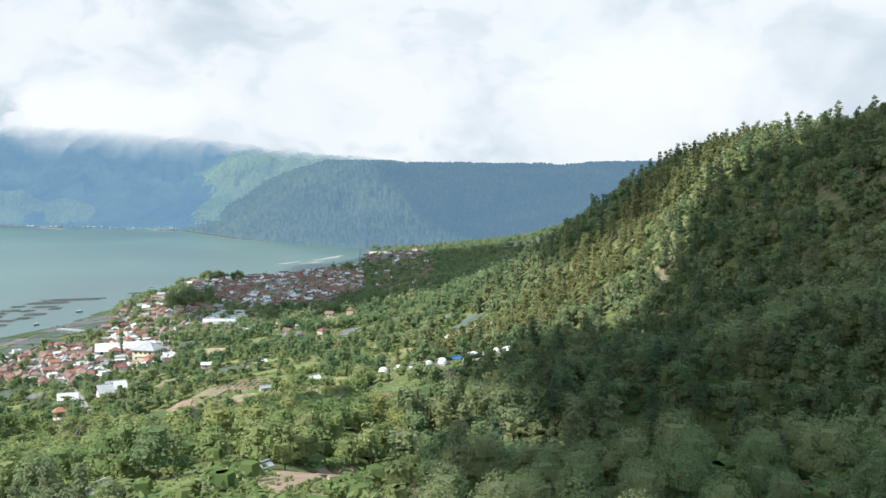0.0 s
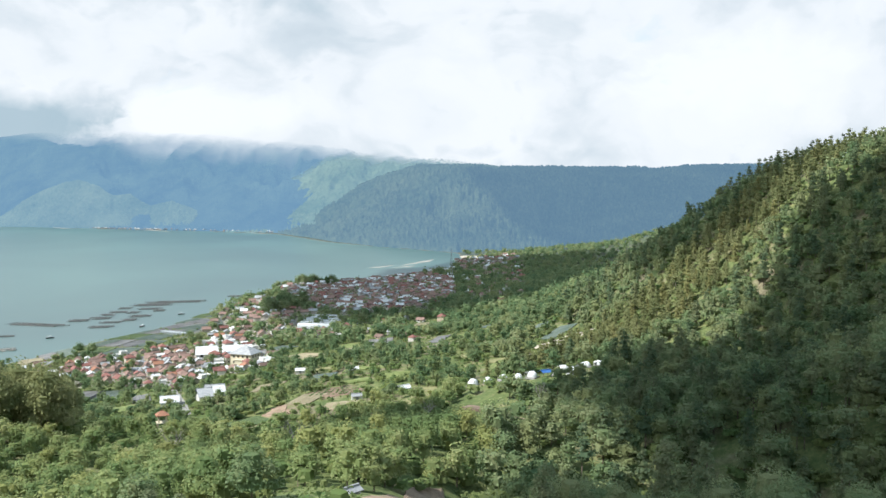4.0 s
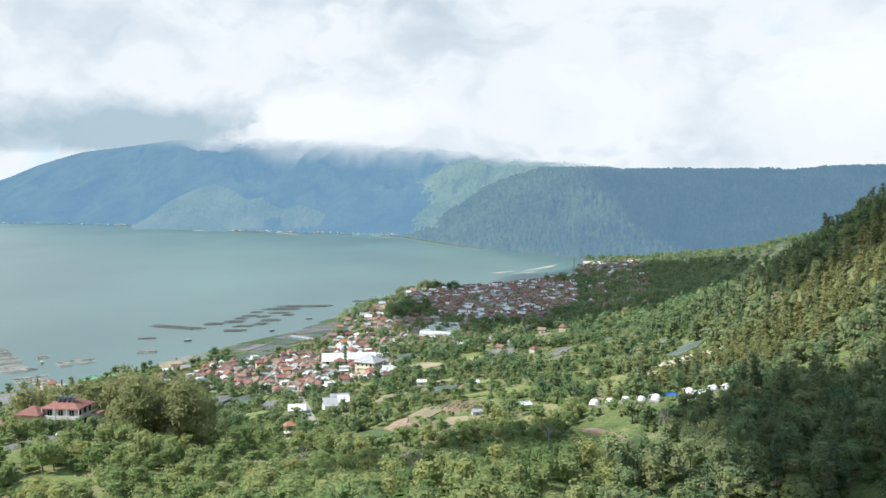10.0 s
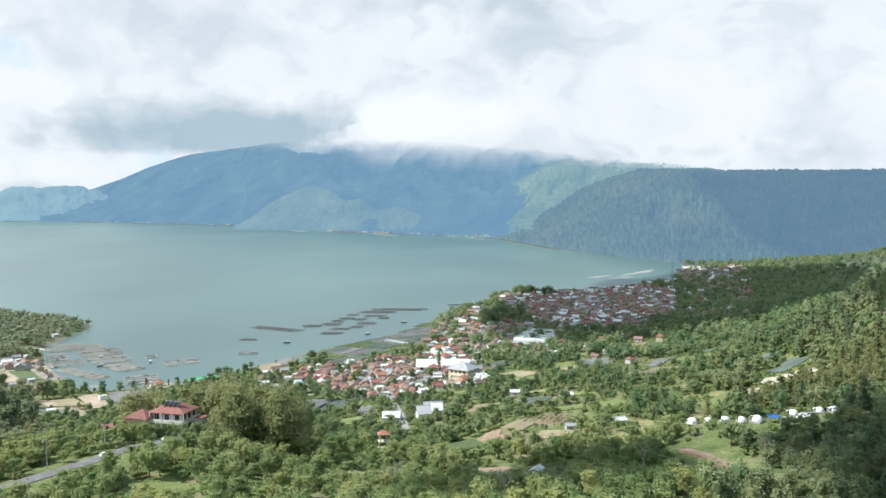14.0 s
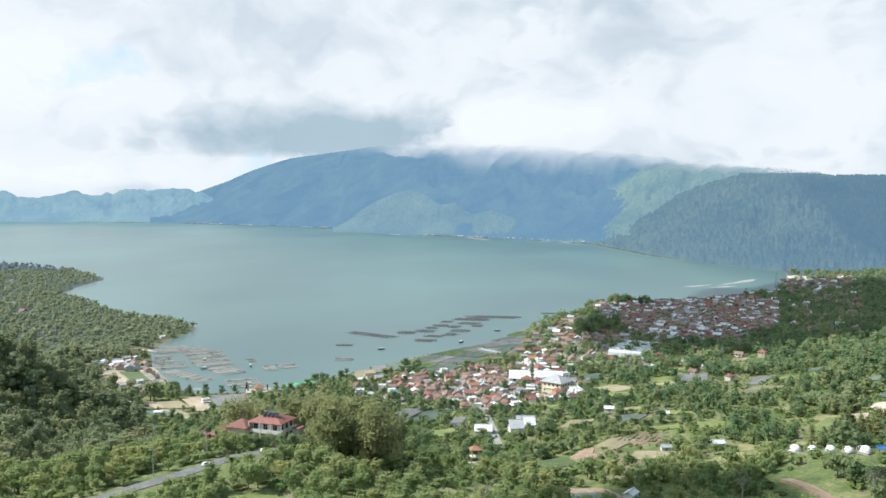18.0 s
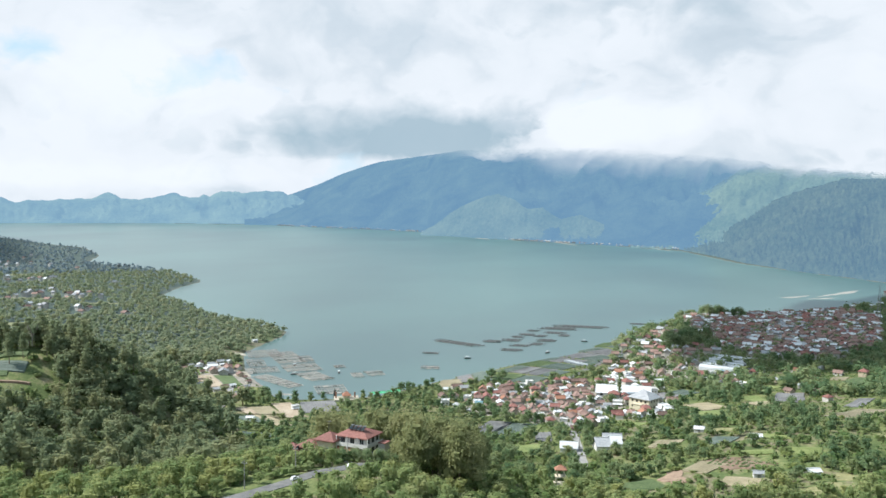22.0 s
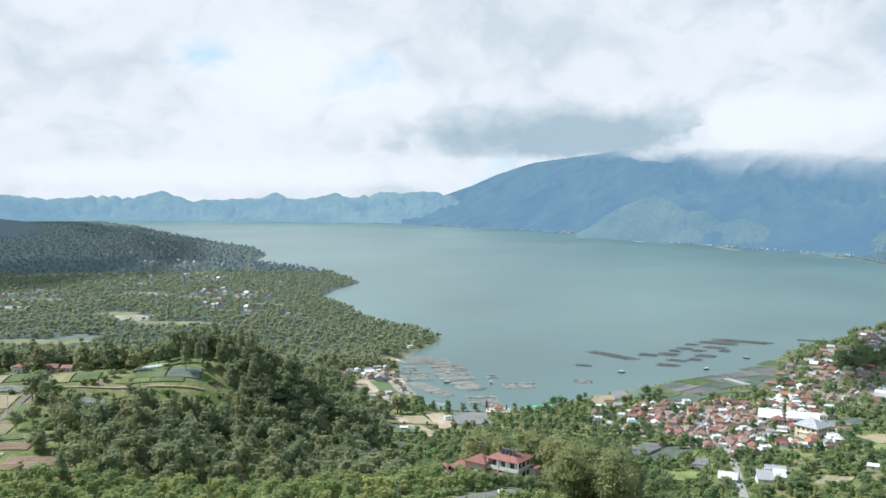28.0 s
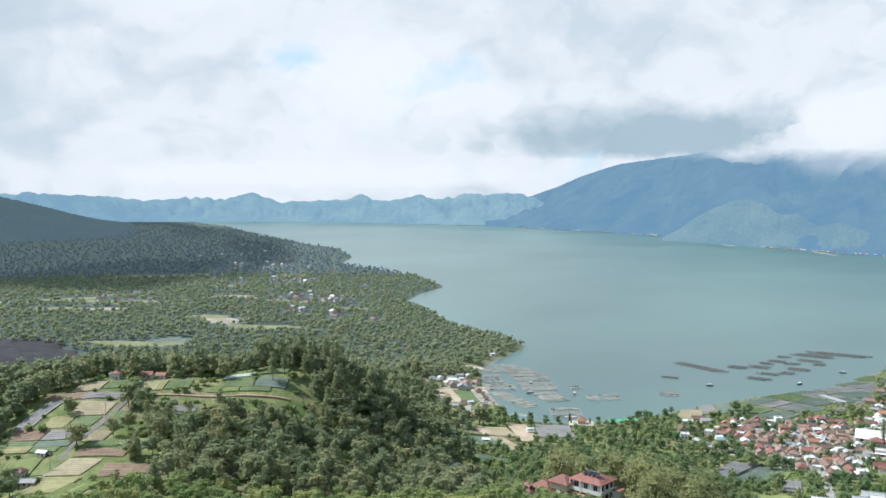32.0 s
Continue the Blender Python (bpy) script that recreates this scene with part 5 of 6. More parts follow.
# ---- on the lake ----
def raft(cx, cy, w, d, turn):
    """A floating fish pen: long bamboo beams both ways, drums below, a small hut."""
    pen = thing("fish_pen", pose(cx, cy, 0.0, 0, 0, turn), "floating bamboo fish pens lashed into a grid", "fish pen", "fish pens in the bay")
    r = random.Random(int(cx * 3 + cy))
    nx, ny = max(3, int(w / 1.7)), max(3, int(d / 2.2))
    for k in range(nx + 1):
        x = -w / 2 + w * k / nx + r.uniform(-0.2, 0.2)
        part("beam", box(x - 0.13, x + 0.13, -d / 2 - r.uniform(0, 1), d / 2 + r.uniform(0, 1), 0.12, 0.42), BAMBOO, pen)
    for k in range(ny + 1):
        y = -d / 2 + d * k / ny + r.uniform(-0.2, 0.2)
        part("cross_beam", box(-w / 2 - r.uniform(0, 0.8), w / 2 + r.uniform(0, 0.8), y - 0.12, y + 0.12, 0.42, 0.56), r.choice((BAMBOO, BAMBOO, BAMBOO_DARK)), pen)
    for k in range(max(2, nx)):
        x, y = r.uniform(-w / 2, w / 2), r.uniform(-d / 2, d / 2)
        part("net_cover", box(x - 1.2, x + 1.2, y - 1.4, y + 1.4, 0.05, 0.35), r.choice((NET, BAMBOO)), pen)
    if r.random() < 0.3:
        x, y = r.uniform(-w / 3, w / 3), r.uniform(-d / 3, d / 3)
        hut = part("hut", box(x - 0.8, x + 0.8, y - 0.7, y + 0.7, 0.56, 1.5), DOOR_WOOD, pen)
        q = gable(1.7, 1.5, 1.5, 0.4, 0.2, 0.06)
        part("hut_roof", (q[0] + (x, y, 0), q[1]), r.choice((SHEET_WHITE, TILE_GREY, SHEET_BLUE)), hut)
    return pen


def dark_raft(cx, cy, w, d, turn):
    pen = thing("fish_raft", pose(cx, cy, 0.0, 0, 0, turn), "dark low fish raft with wet bamboo poles", "fish pen", "rafts on the open lake")
    r = random.Random(int(cx * 5 - cy))
    d = d * 0.8
    ny, nx = max(4, int(d / 1.7)), max(4, int(w / 2.4))
    for k in range(ny):
        y = -d / 2 + d * (k + 0.5) / ny
        c_, long_ = r.uniform(-0.12, 0.12) * w, w * r.uniform(0.55, 1.0)
        part("float", box(c_ - long_ / 2, c_ + long_ / 2, y - 0.22, y + 0.22, 0.02, 0.28 + r.uniform(0, 0.12)), BAMBOO_DARK, pen)
    for k in range(nx + 1):
        x, low = -w / 2 + w * k / nx + r.uniform(-0.5, 0.5), r.uniform(0.6, 1.0)
        part("cross_beam", box(x - 0.16, x + 0.16, -d / 2 * low - 0.3, d / 2 * r.uniform(0.6, 1.05), 0.45, 0.62), BAMBOO_DARK, pen)
    for k in range(nx):
        x, y = r.uniform(-w / 2.4, w / 2.4), r.uniform(-d / 2.4, d / 2.4)
        part("net_cover", box(x - 1.1, x + 1.1, y - 0.9, y + 0.9, 0.04, 0.26), NET, pen)
    return pen


raft(-346, 558, 22.9, 29.0, 38)
raft(-323, 551, 19.1, 45.7, 43)
raft(-307, 551, 8.9, 23.2, 38)
raft(-332, 525, 11.5, 26.1, 38)
raft(-314, 504, 20.8, 19.1, 38)
raft(-294, 522, 23.5, 25.4, 41)
raft(-286, 477, 10.2, 43.5, 62)
raft(-272, 499, 14.3, 26.8, 54)
raft(-243, 467, 17.6, 22.3, 35)
raft(-271, 534, 6.5, 8.9, 38)
raft(-247, 512, 6.2, 13.8, 38)
raft(-239, 522, 10.5, 12.9, 38)
dark_raft(-228, 658, 45.8, 15.7, -21)
dark_raft(-204, 676, 14.5, 16.5, 4)
dark_raft(-191, 687, 15.6, 17.0, 4)
dark_raft(-191, 706, 10.0, 13.8, 4)
dark_raft(-187, 721, 13.3, 14.4, 4)
dark_raft(-179, 642, 16.5, 13.7, 5)
dark_raft(-178, 664, 15.1, 12.2, 4)
dark_raft(-167, 676, 12.4, 15.1, 4)
dark_raft(-174, 717, 10.1, 14.1, 4)
dark_raft(-164, 696, 15.7, 17.3, 4)
dark_raft(-166, 739, 18.8, 15.0, 4)
dark_raft(-169, 765, 31.3, 20.8, 4)
dark_raft(-154, 784, 46.2, 18.4, 4)
dark_raft(-187, 744, 10.5, 12.2, 4)
dark_raft(-156, 727, 9.2, 14.4, 4)
dark_raft(-106, 821, 17.1, 10.9, 4)
dark_raft(-232, 607, 12, 8, 8)
raft(-212, 554, 12, 9, 20)
dark_raft(-60, 800, 16, 5, 20)


def boat(x, y, turn):
    b = thing("boat", pose(x, y, 0.05, 0, 0, turn), "small grey wooden boat on the lake", "boat", "boats")
    hull = hexa([(-2.2, -0.3, -0.1), (2.2, -0.3, -0.1), (2.2, 0.3, -0.1), (-2.2, 0.3, -0.1), (-2.8, -0.7, 0.6), (2.8, -0.7, 0.6), (2.8, 0.7, 0.6), (-2.8, 0.7, 0.6)])
    part("hull", hull, BAMBOO_DARK, b)
    part("thwart", box(-0.3, 0.3, -0.72, 0.72, 0.6, 0.68), DOOR_WOOD, b)
    part("canopy", sheet((-1.2, -0.7, 1.5), (1.2, -0.7, 1.5), (1.2, 0.7, 1.5), (-1.2, 0.7, 1.5), 0.06), CANVAS, b)
    for sx in (-1.1, 1.1):
        part("post", box(sx - 0.05, sx + 0.05, -0.05, 0.05, 0.6, 1.46), DOOR_WOOD, b)
    return b


for x, y, t in ((-134, 702, 10), (-287, 500, 50), (-262, 515, 120), (-199, 596, 30), (-150, 640, 70)):
    boat(x, y, t)


SHOAL = rough_paint("wet grey sand", (0.26, 0.26, 0.24), (0.44, 0.42, 0.37), 0.12, 0.9)


def sandbar(cx, cy, w, d, turn):
    a = np.linspace(0, 2 * np.pi, 33)
    rim = 1 + 0.25 * np.sin(a * 3 + cx) + 0.15 * np.sin(a * 7)
    rr = np.linspace(0.02, 1, 6)[:, None]
    c, s = math.cos(radians(turn)), math.sin(radians(turn))
    u, v = np.cos(a) * rim * rr * w / 2, np.sin(a) * rim * rr * d / 2
    z = 0.45 * (1 - rr**2) - 0.06 + 0 * u
    ob = new("sandbar", mesh_of("sandbar", np.stack([cx + u * c - v * s, cy + u * s + v * c, z], -1).reshape(-1, 3), grid_faces(6, 33), [SHOAL], smooth=True))
    return tagged(ob, "low pale sandbar in the shallow lake", "sandbar", kind="structure")


sandbar(95, 1190, 12, 110, -28)
sandbar(40, 1125, 10, 50, -40)
sandbar(70, 1120, 8, 40, -50)
sandbar(-262, 446, 16, 5, 10)

# stone terrace at the water with its black statue and green awnings
quay = thing("stone_quay", pose(-222, 446, 0.6, 0, 0, 30), "pale stone quay with red roofs at the lake's edge", "quay")
part("terrace", box(-7, 7, -5, 5, -2, 0.8), SAND, quay)
part("pavilion", box(-2, 2, -2, 2, 0.8, 3.0), CREAM_WALL, quay)
part("pavilion_roof", hip(4, 4, 3.0, 1.5, 0.6), TILE_ORANGE, quay)
part("gate_post", box(-6.4, -5.6, -0.4, 0.4, 0.8, 4.4), TILE_ORANGE, quay)
part("gate_post", box(4.4, 5.2, -0.4, 0.4, 0.8, 4.0), TILE_ORANGE, quay)
stone = join([box(-0.8, 0.8, -0.8, 0.8, -1.2, 0.6), hexa([(-0.7, -0.6, 0.6), (0.7, -0.6, 0.6), (0.7, 0.6, 0.6), (-0.7, 0.6, 0.6), (-0.35, -0.3, 3.4), (0.35, -0.3, 3.4), (0.35, 0.3, 3.4), (-0.35, 0.3, 3.4)]), hexa([(-0.4, -0.35, 3.4), (0.4, -0.35, 3.4), (0.4, 0.35, 3.4), (-0.4, 0.35, 3.4), (-0.2, -0.2, 4.3), (0.2, -0.2, 4.3), (0.2, 0.2, 4.3), (-0.2, 0.2, 4.3)])])
figure = new("statue", mesh_of("statue", *stone, [DARK_STONE]))
figure.matrix_basis = pose(-231, 449, 0.8, 0, 0, 20)
tagged(figure, "tall black stone statue at the water's edge", "statue")
for k in range(4):
    q = (-209 + k * 3.4, 455.5 + k * 3.2)
    awning = thing("awning", pose(*q, 1.2, 0, 0, 42), "bright green tarpaulin awning on the shore", "awning", "awnings")
    part("cover", gable(3.6, 3.4, 2.0, 0.7, 0.2, 0.06), GREEN_NET, awning)
    for sx in (-1.6, 1.6):
        part("pole", box(sx - 0.06, sx + 0.06, -0.06, 0.06, -1.2, 2.3), METAL, awning)
keep_clear(-222, 446, 18, 14, 30)

# far villages, too many and too small to count
def specks(name, label, places, rng, lo, hi, mats):
    vs, fs, ids, base = [], [], [], 0
    for x, y, z in places:
        w_, d_, h_ = rng.uniform(lo, hi), rng.uniform(lo, hi) * 0.8, rng.uniform(0.3, 0.55) * (lo + hi)
        pick = int(rng.integers(0, len(mats) - 1)) + 1
        t = rng.uniform(-0.35, 0.35) + 1.57 * int(rng.integers(0, 2))
        for shape, slot in ((box(-w_ / 2, w_ / 2, -d_ / 2, d_ / 2, -3, h_), 0), (gable(w_, d_, h_, d_ * 0.3, 0.6), pick)):
            v = shape[0].copy()
            vx = v[:, 0] * math.cos(t) - v[:, 1] * math.sin(t) + x
            vy = v[:, 0] * math.sin(t) + v[:, 1] * math.cos(t) + y
            vs.append(np.stack([vx, vy, v[:, 2] + z], 1))
            fs.append(shape[1] + base)
            ids.append(np.full(len(shape[1]), slot))
            base += len(v)
    ob = new(name, mesh_of(name, np.concatenate(vs), np.concatenate(fs), mats, np.concatenate(ids)))
    return tagged(ob, label, "village", kind="stuff")

far = np.random.default_rng(5)
places = []
specks("roofs_beyond", "crowded brown and red roofs of the farther village", JOINED, far, 3.8, 6.0, [PLASTER, TILE_BROWN, TILE_BROWN, TILE_RED, TILE_GREY, SHEET_WHITE, TILE_BROWN])
for k in range(1000):
    a = far.uniform(4.8, 22.5) if k < 800 else far.uniform(22, 31)
    r_ = np.interp(a, [4.6, 9.6, 14.7, 20.4, 21.2, 28.5, 31.5], [2075, 2262, 2446, 2780, 3060, 3575, 3890]) + 0.0
    back = far.uniform(1, 46 if a < 12 else 16)
    places.append((*polar(a, r_ + back), 0.6 + back * 0.16))
specks("far_village", "tiny pale houses strung along the far shore", places, far, 1.7, 3.4, [PLASTER, TILE_GREY, SHEET_WHITE, TILE_GREY, TILE_BROWN, SHEET_WHITE])
places = []
for cx, cy, n, s in ((-838, 561, 10, 40), (-2135, 1930, 26, 90), (-1500, 1240, 14, 120), (-1180, 1100, 16, 70), (-900, 900, 14, 60), (-610, 640, 8, 30), (-1750, 1500, 12, 100), (-720, 745, 14, 30)):
    for _ in range(n):
        x, y = cx + far.normal() * s, cy + far.normal() * s * 0.5
        if shore_distance(np.array([x]), np.array([y]))[0] > 8:
            places.append((x, y, float(ground_z(np.array([x]), np.array([y]))[0])))
            keep_clear(x, y, 15, 26, 30)
specks("plain_houses", "scattered small houses in the woods of the plain", places, far, 3.5, 6.5, [PLASTER, TILE_BROWN, SHEET_WHITE, TILE_GREY, TILE_GREY, TILE_BROWN])
for q in range(3):
    sandbar(*polar(7 + 5.5 * q, (2185, 2360, 2640)[q]), 260, 14, (30, 32, 40)[q] + 90)
bare_patch(-612, 460, 34, 26, 60, SOILS["slate"][0], "pale green pond among the woods")
LAVA = rough_paint("black lava", (0.018, 0.018, 0.022), (0.05, 0.05, 0.058), 0.08, 1.0)
MEADOW = rough_paint("dry stony meadow", (0.15, 0.165, 0.085), (0.26, 0.265, 0.150), 0.06, 0.95)
wild = random.Random(5)
for k in range(22):
    x, y = wild.uniform(-1000, -560), wild.uniform(420, 800)
    if shore_distance(np.array([x]), np.array([y]))[0] > 70:
        bare_patch(x, y, wild.uniform(30, 85), wild.uniform(14, 34), wild.uniform(30, 60), wild.choice((MEADOW, YARDS, MEADOW, LAVA)), "open stony meadow among the woods of the plain")
bare_patch(-820, 575, 60, 40, 60, MEADOW, "yellow-green meadow in the plain")
bare_patch(-905, 545, 80, 40, 60, MEADOW, "yellow-green meadow in the plain")
bare_patch(-1150, 850, 190, 50, 60, MEADOW, "pale meadow among far woods")
bare_patch(-640, 345, 170, 90, 20, LAVA, "black lava field in the plain", lift=1.2)
bare_patch(-1010, 990, 60, 40, 60, MEADOW, "green meadow near the shore")


# ---- poles, mast, vehicles ----
def mast(x, y, high):
    m = thing("lattice_mast", pose(x, y, float(ground_z(np.array([x]), np.array([y]))[0])), "tall grey steel lattice mast", "mast")
    for sx in (-1, 1):
        for sy in (-1, 1):
            part("leg", limb((sx * 1.6, sy * 1.6, -0.5), (sx * 0.35, sy * 0.35, high), 0.16, 0.08, 4), METAL, m)
    for k in range(9):
        t0, t1 = k / 9, (k + 1) / 9
        w0, w1 = 1.6 - 1.25 * t0, 1.6 - 1.25 * t1
        part("brace", join([limb((-w0, -w0, t0 * high), (w1, -w1, t1 * high), 0.07, 0.07, 3), limb((w0, -w0, t0 * high), (w1, w1, t1 * high), 0.07, 0.07, 3), limb((w0, w0, t0 * high), (-w1, w1, t1 * high), 0.07, 0.07, 3), limb((-w0, w0, t0 * high), (-w1, -w1, t1 * high), 0.07, 0.07, 3)]), METAL, m)
    part("antenna", limb((0, 0, high), (0, 0, high + 4), 0.08, 0.04, 4), METAL, m)
    return m


mast(104.0, 897.0, 34)


def pole(x, y, high=8.0, label="slim grey concrete utility pole"):
    m = thing("utility_pole", pose(x, y, float(ground_z(np.array([x * 1.0]), np.array([y * 1.0]))[0])), label, "pole", "utility poles")
    part("shaft", limb((0, 0, -0.5), (0, 0, high), 0.14, 0.08, 6), CONCRETE, m)
    part("cross_arm", box(-0.8, 0.8, -0.06, 0.06, high - 0.7, high - 0.58), METAL, m)
    part("insulator", box(-0.7, -0.6, -0.05, 0.05, high - 0.58, high - 0.35), WHITE_WALL, m)
    part("insulator", box(0.6, 0.7, -0.05, 0.05, high - 0.58, high - 0.35), WHITE_WALL, m)
    return m


for x, y, h in ((-137, 262, 15), (-127, 195, 7.5), (-123, 215, 7.5), (-117, 236, 7.5), (-288, 165, 7), (-299, 182, 7), (-308, 200, 7), (-319, 218, 7), (-282, 150, 7), (-96, 432, 8), (-84, 402, 8), (-70, 360, 8)):
    pole(x, y, h)


def car(x, y, turn, label):
    m = thing("car", pose(x, y, float(ground_z(np.array([x * 1.0]), np.array([y * 1.0]))[0]) + 0.28, 0, 0, turn) @ Matrix.Diagonal((0.62, 0.62, 0.62, 1)), label, "car", "cars on the hill road")
    body = part("body", hexa([(-2.1, -0.85, 0.3), (2.1, -0.85, 0.3), (2.1, 0.85, 0.3), (-2.1, 0.85, 0.3), (-2.05, -0.82, 0.95), (2.0, -0.82, 0.9), (2.0, 0.82, 0.9), (-2.05, 0.82, 0.95)]), CAR_PAINT, m)
    part("cabin", hexa([(-1.9, -0.8, 0.95), (1.2, -0.8, 0.92), (1.2, 0.8, 0.92), (-1.9, 0.8, 0.95), (-1.6, -0.68, 1.6), (0.5, -0.68, 1.6), (0.5, 0.68, 1.6), (-1.6, 0.68, 1.6)]), CAR_PAINT, m)
    part("windscreen", sheet((1.21, -0.7, 0.98), (1.21, 0.7, 0.98), (0.58, 0.6, 1.55), (0.58, -0.6, 1.55), 0.03), DARK_GLASS, m)
    for side in (-1, 1):
        part("side_window", box(-1.5, 0.5, side * 0.77 - 0.03, side * 0.77 + 0.03, 1.0, 1.45), DARK_GLASS, m)
        for ax in (-1.3, 1.3):
            part("wheel", limb((ax, side * 0.7, 0.32), (ax, side * 0.9, 0.32), 0.32, 0.32, 10), RUBBER, m)
        part("headlight", box(2.0, 2.12, side * 0.55 - 0.18, side * 0.55 + 0.18, 0.6, 0.78), SHEET_WHITE, m)
    return m


car(-118.2, 206, 76, "white car on the asphalt hill road")
car(-111.5, 227, 70, "white car driving along the hill road")

# a small stepped look-out among the trees
tower = thing("lookout_tower", pose(-63, 291, float(ground_z(np.array([-63.0]), np.array([291.0]))[0]), 0, 0, 20), "beige stepped look-out tower with small roofs", "tower")
for k in range(3):
    part("floor_slab", box(-2.2 + 0.3 * k, 2.2 - 0.3 * k, -2 + 0.3 * k, 2 - 0.3 * k, k * 2.6 + 1.9, k * 2.6 + 2.2), CREAM_WALL, tower)
    for sx in (-1, 1):
        for sy in (-1, 1):
            part("post", box(sx * (1.8 - 0.3 * k) - 0.15, sx * (1.8 - 0.3 * k) + 0.15, sy * (1.6 - 0.3 * k) - 0.15, sy * (1.6 - 0.3 * k) + 0.15, -1 if k == 0 else k * 2.6 - 0.4, k * 2.6 + 1.9), CREAM_WALL, tower)
part("roof", hip(3.2, 2.8, 7.6, 1.0, 0.5), TILE_ORANGE, tower)
keep_clear(-63, 289, 6, 10)


# ---- single trees ----
TREES = np.random.default_rng(21)


def lone_tree(model, x, y, size, leaf, bark, name, label, group, lift=0.0, squash=1.0):
    z = float(ground_z(np.array([x * 1.0]), np.array([y * 1.0]))[0]) + lift
    m = pose(x, y, z, 0, 0, float(TREES.uniform(0, 360))) @ Matrix.Diagonal((size, size, size * squash, 1))
    ob = thing(name, m, label, "tree", group)
    part("crown", model[0], leaf, ob)
    part("trunk", model[1], bark, ob)
    return ob


def plant(proto, kind, model, x, y, size, leaf, bark, name, label, group, squash=1.0):
    if kind in proto:
        z = float(ground_z(np.array([x * 1.0]), np.array([y * 1.0]))[0])
        return again(proto[kind], pose(x, y, z, 0, 0, float(TREES.uniform(0, 360))) @ Matrix.Diagonal((size, size, size * squash, 1)))
    proto[kind] = lone_tree(model, x, y, size, leaf, bark, name, label, group, 0, squash)
    return proto[kind]


PROTO = {}
FINE_BROAD = [broad_tree(TREES, 1250, 0.31) for _ in range(4)]
LEAFY = [broad_tree(TREES, 2900, 0.20) for _ in range(3)]
FINE_PINE = [pine_tree(TREES, 1100, 0.31) for _ in range(3)]
# tall golden-leaved trees round the hotel
for k in range(34):
    x, y = polar(*((TREES.uniform(17.8, 22.9), TREES.uniform(246, 292)) if k < 25 else (TREES.uniform(23.5, 29.0), TREES.uniform(299, 318))))
    x, y = float(x), float(y)
    plant(PROTO, ("gold", k % 3), FINE_BROAD[k % 3], x, y, TREES.uniform(1.05, 1.55), LEAF_GOLD, BARK, "casuarina_tree", "tall casuarina with a soft olive-gold crown", "casuarinas by the hotel", 1.35)
# great dark trees of the lakeside grove and the point
for k in range(12):
    x, y = -54 + TREES.uniform(-14, 16), 688 + TREES.uniform(-34, 34)
    plant(PROTO, ("grove", k % 2), FINE_BROAD[k % 2], x, y, TREES.uniform(1.2, 1.7), LEAF_WOOD, BARK, "banyan_tree", "great dark spreading tree in the lakeside grove", "grove trees", 0.9)
for k in range(12):
    x, y = -32 + TREES.uniform(-22, 22), 886 + TREES.uniform(-8, 10)
    plant(PROTO, ("point", k % 2), FINE_BROAD[2 + k % 2], x, y, TREES.uniform(1.0, 1.4), LEAF_WOOD, BARK, "shore_tree", "dark broad tree on the wooded point", "point trees", 0.9)
# round trees inside the village
for x, y, s in ((-121, 424, 0.95), (-110, 420, 0.7), (-147, 432, 0.8), (-140, 440, 0.8), (-133, 442, 0.75), (-92, 452, 0.6), (-160, 528, 0.8), (-152, 526, 0.8), (-75, 473, 0.7), (-102, 560, 0.8), (-96, 556, 0.7), (-45, 487, 0.6), (-38, 448, 0.8)):
    plant(PROTO, "village", FINE_BROAD[1], x, y, s, LEAF_WOOD, BARK, "village_tree", "round dark green tree between houses", "village trees", 0.85)
gardens = random.Random(8)
for k in range(70):
    x, y = gardens.uniform(-165, -40), gardens.uniform(400, 560)
    if shore_distance(np.array([x]), np.array([y]))[0] > 8 and not BUILT[cells(x, y)] and min((x - a) ** 2 + (y - b) ** 2 for a, b in TAKEN) > 9:
        plant(PROTO, "village", FINE_BROAD[1], x, y, gardens.uniform(0.3, 0.52), LEAF_WOOD, BARK, "village_tree", "round dark green tree between houses", "village trees", 0.85)
# the dark cypress beside the warehouse
lone_tree((crown(TREES, [(0, 0, 3 + k * 1.9, 1.5 - 0.12 * abs(k - 2), 1.5 - 0.12 * abs(k - 2), 1.6) for k in range(6)], 420, 0.38), limb((0, 0, -0.5), (0, 0, 9), 0.2, 0.08)), -73, 489, 1.0, LEAF_WOOD, BARK, "cypress_tree", "dark columnar cypress beside the white warehouse", "")


def bare_tree(x, y, size, label):
    r = np.random.default_rng(abs(int(x * 11 + y)))
    wood = [limb((0, 0, -0.5), (0.2, 0, 4.2), 0.26, 0.17, 6)]
    for _ in range(8):
        a, h = r.uniform(0, 6.28), r.uniform(2.6, 4.2)
        tip = np.array((math.cos(a) * r.uniform(1.5, 3), math.sin(a) * r.uniform(1.5, 3), h + r.uniform(2, 4)))
        wood.append(limb((0.15, 0, h), tip, 0.12, 0.05, 4))
        for _ in range(4):
            wood.append(limb(tip * 0.75 + (0, 0, h * 0.2), tip + r.normal(size=3) * 1.1 + (0, 0, 0.8), 0.05, 0.02, 3))
    ob = thing("bare_tree", pose(x, y, float(ground_z(np.array([x * 1.0]), np.array([y * 1.0]))[0]) + 1.5, 0, 0, 0) @ Matrix.Diagonal((size, size, size, 1)), label, "tree", "leafless trees")
    part("trunk", wood[0], BARK_PALE, ob)
    part("limb_crown", join(wood[1:]), BARK_PALE, ob)


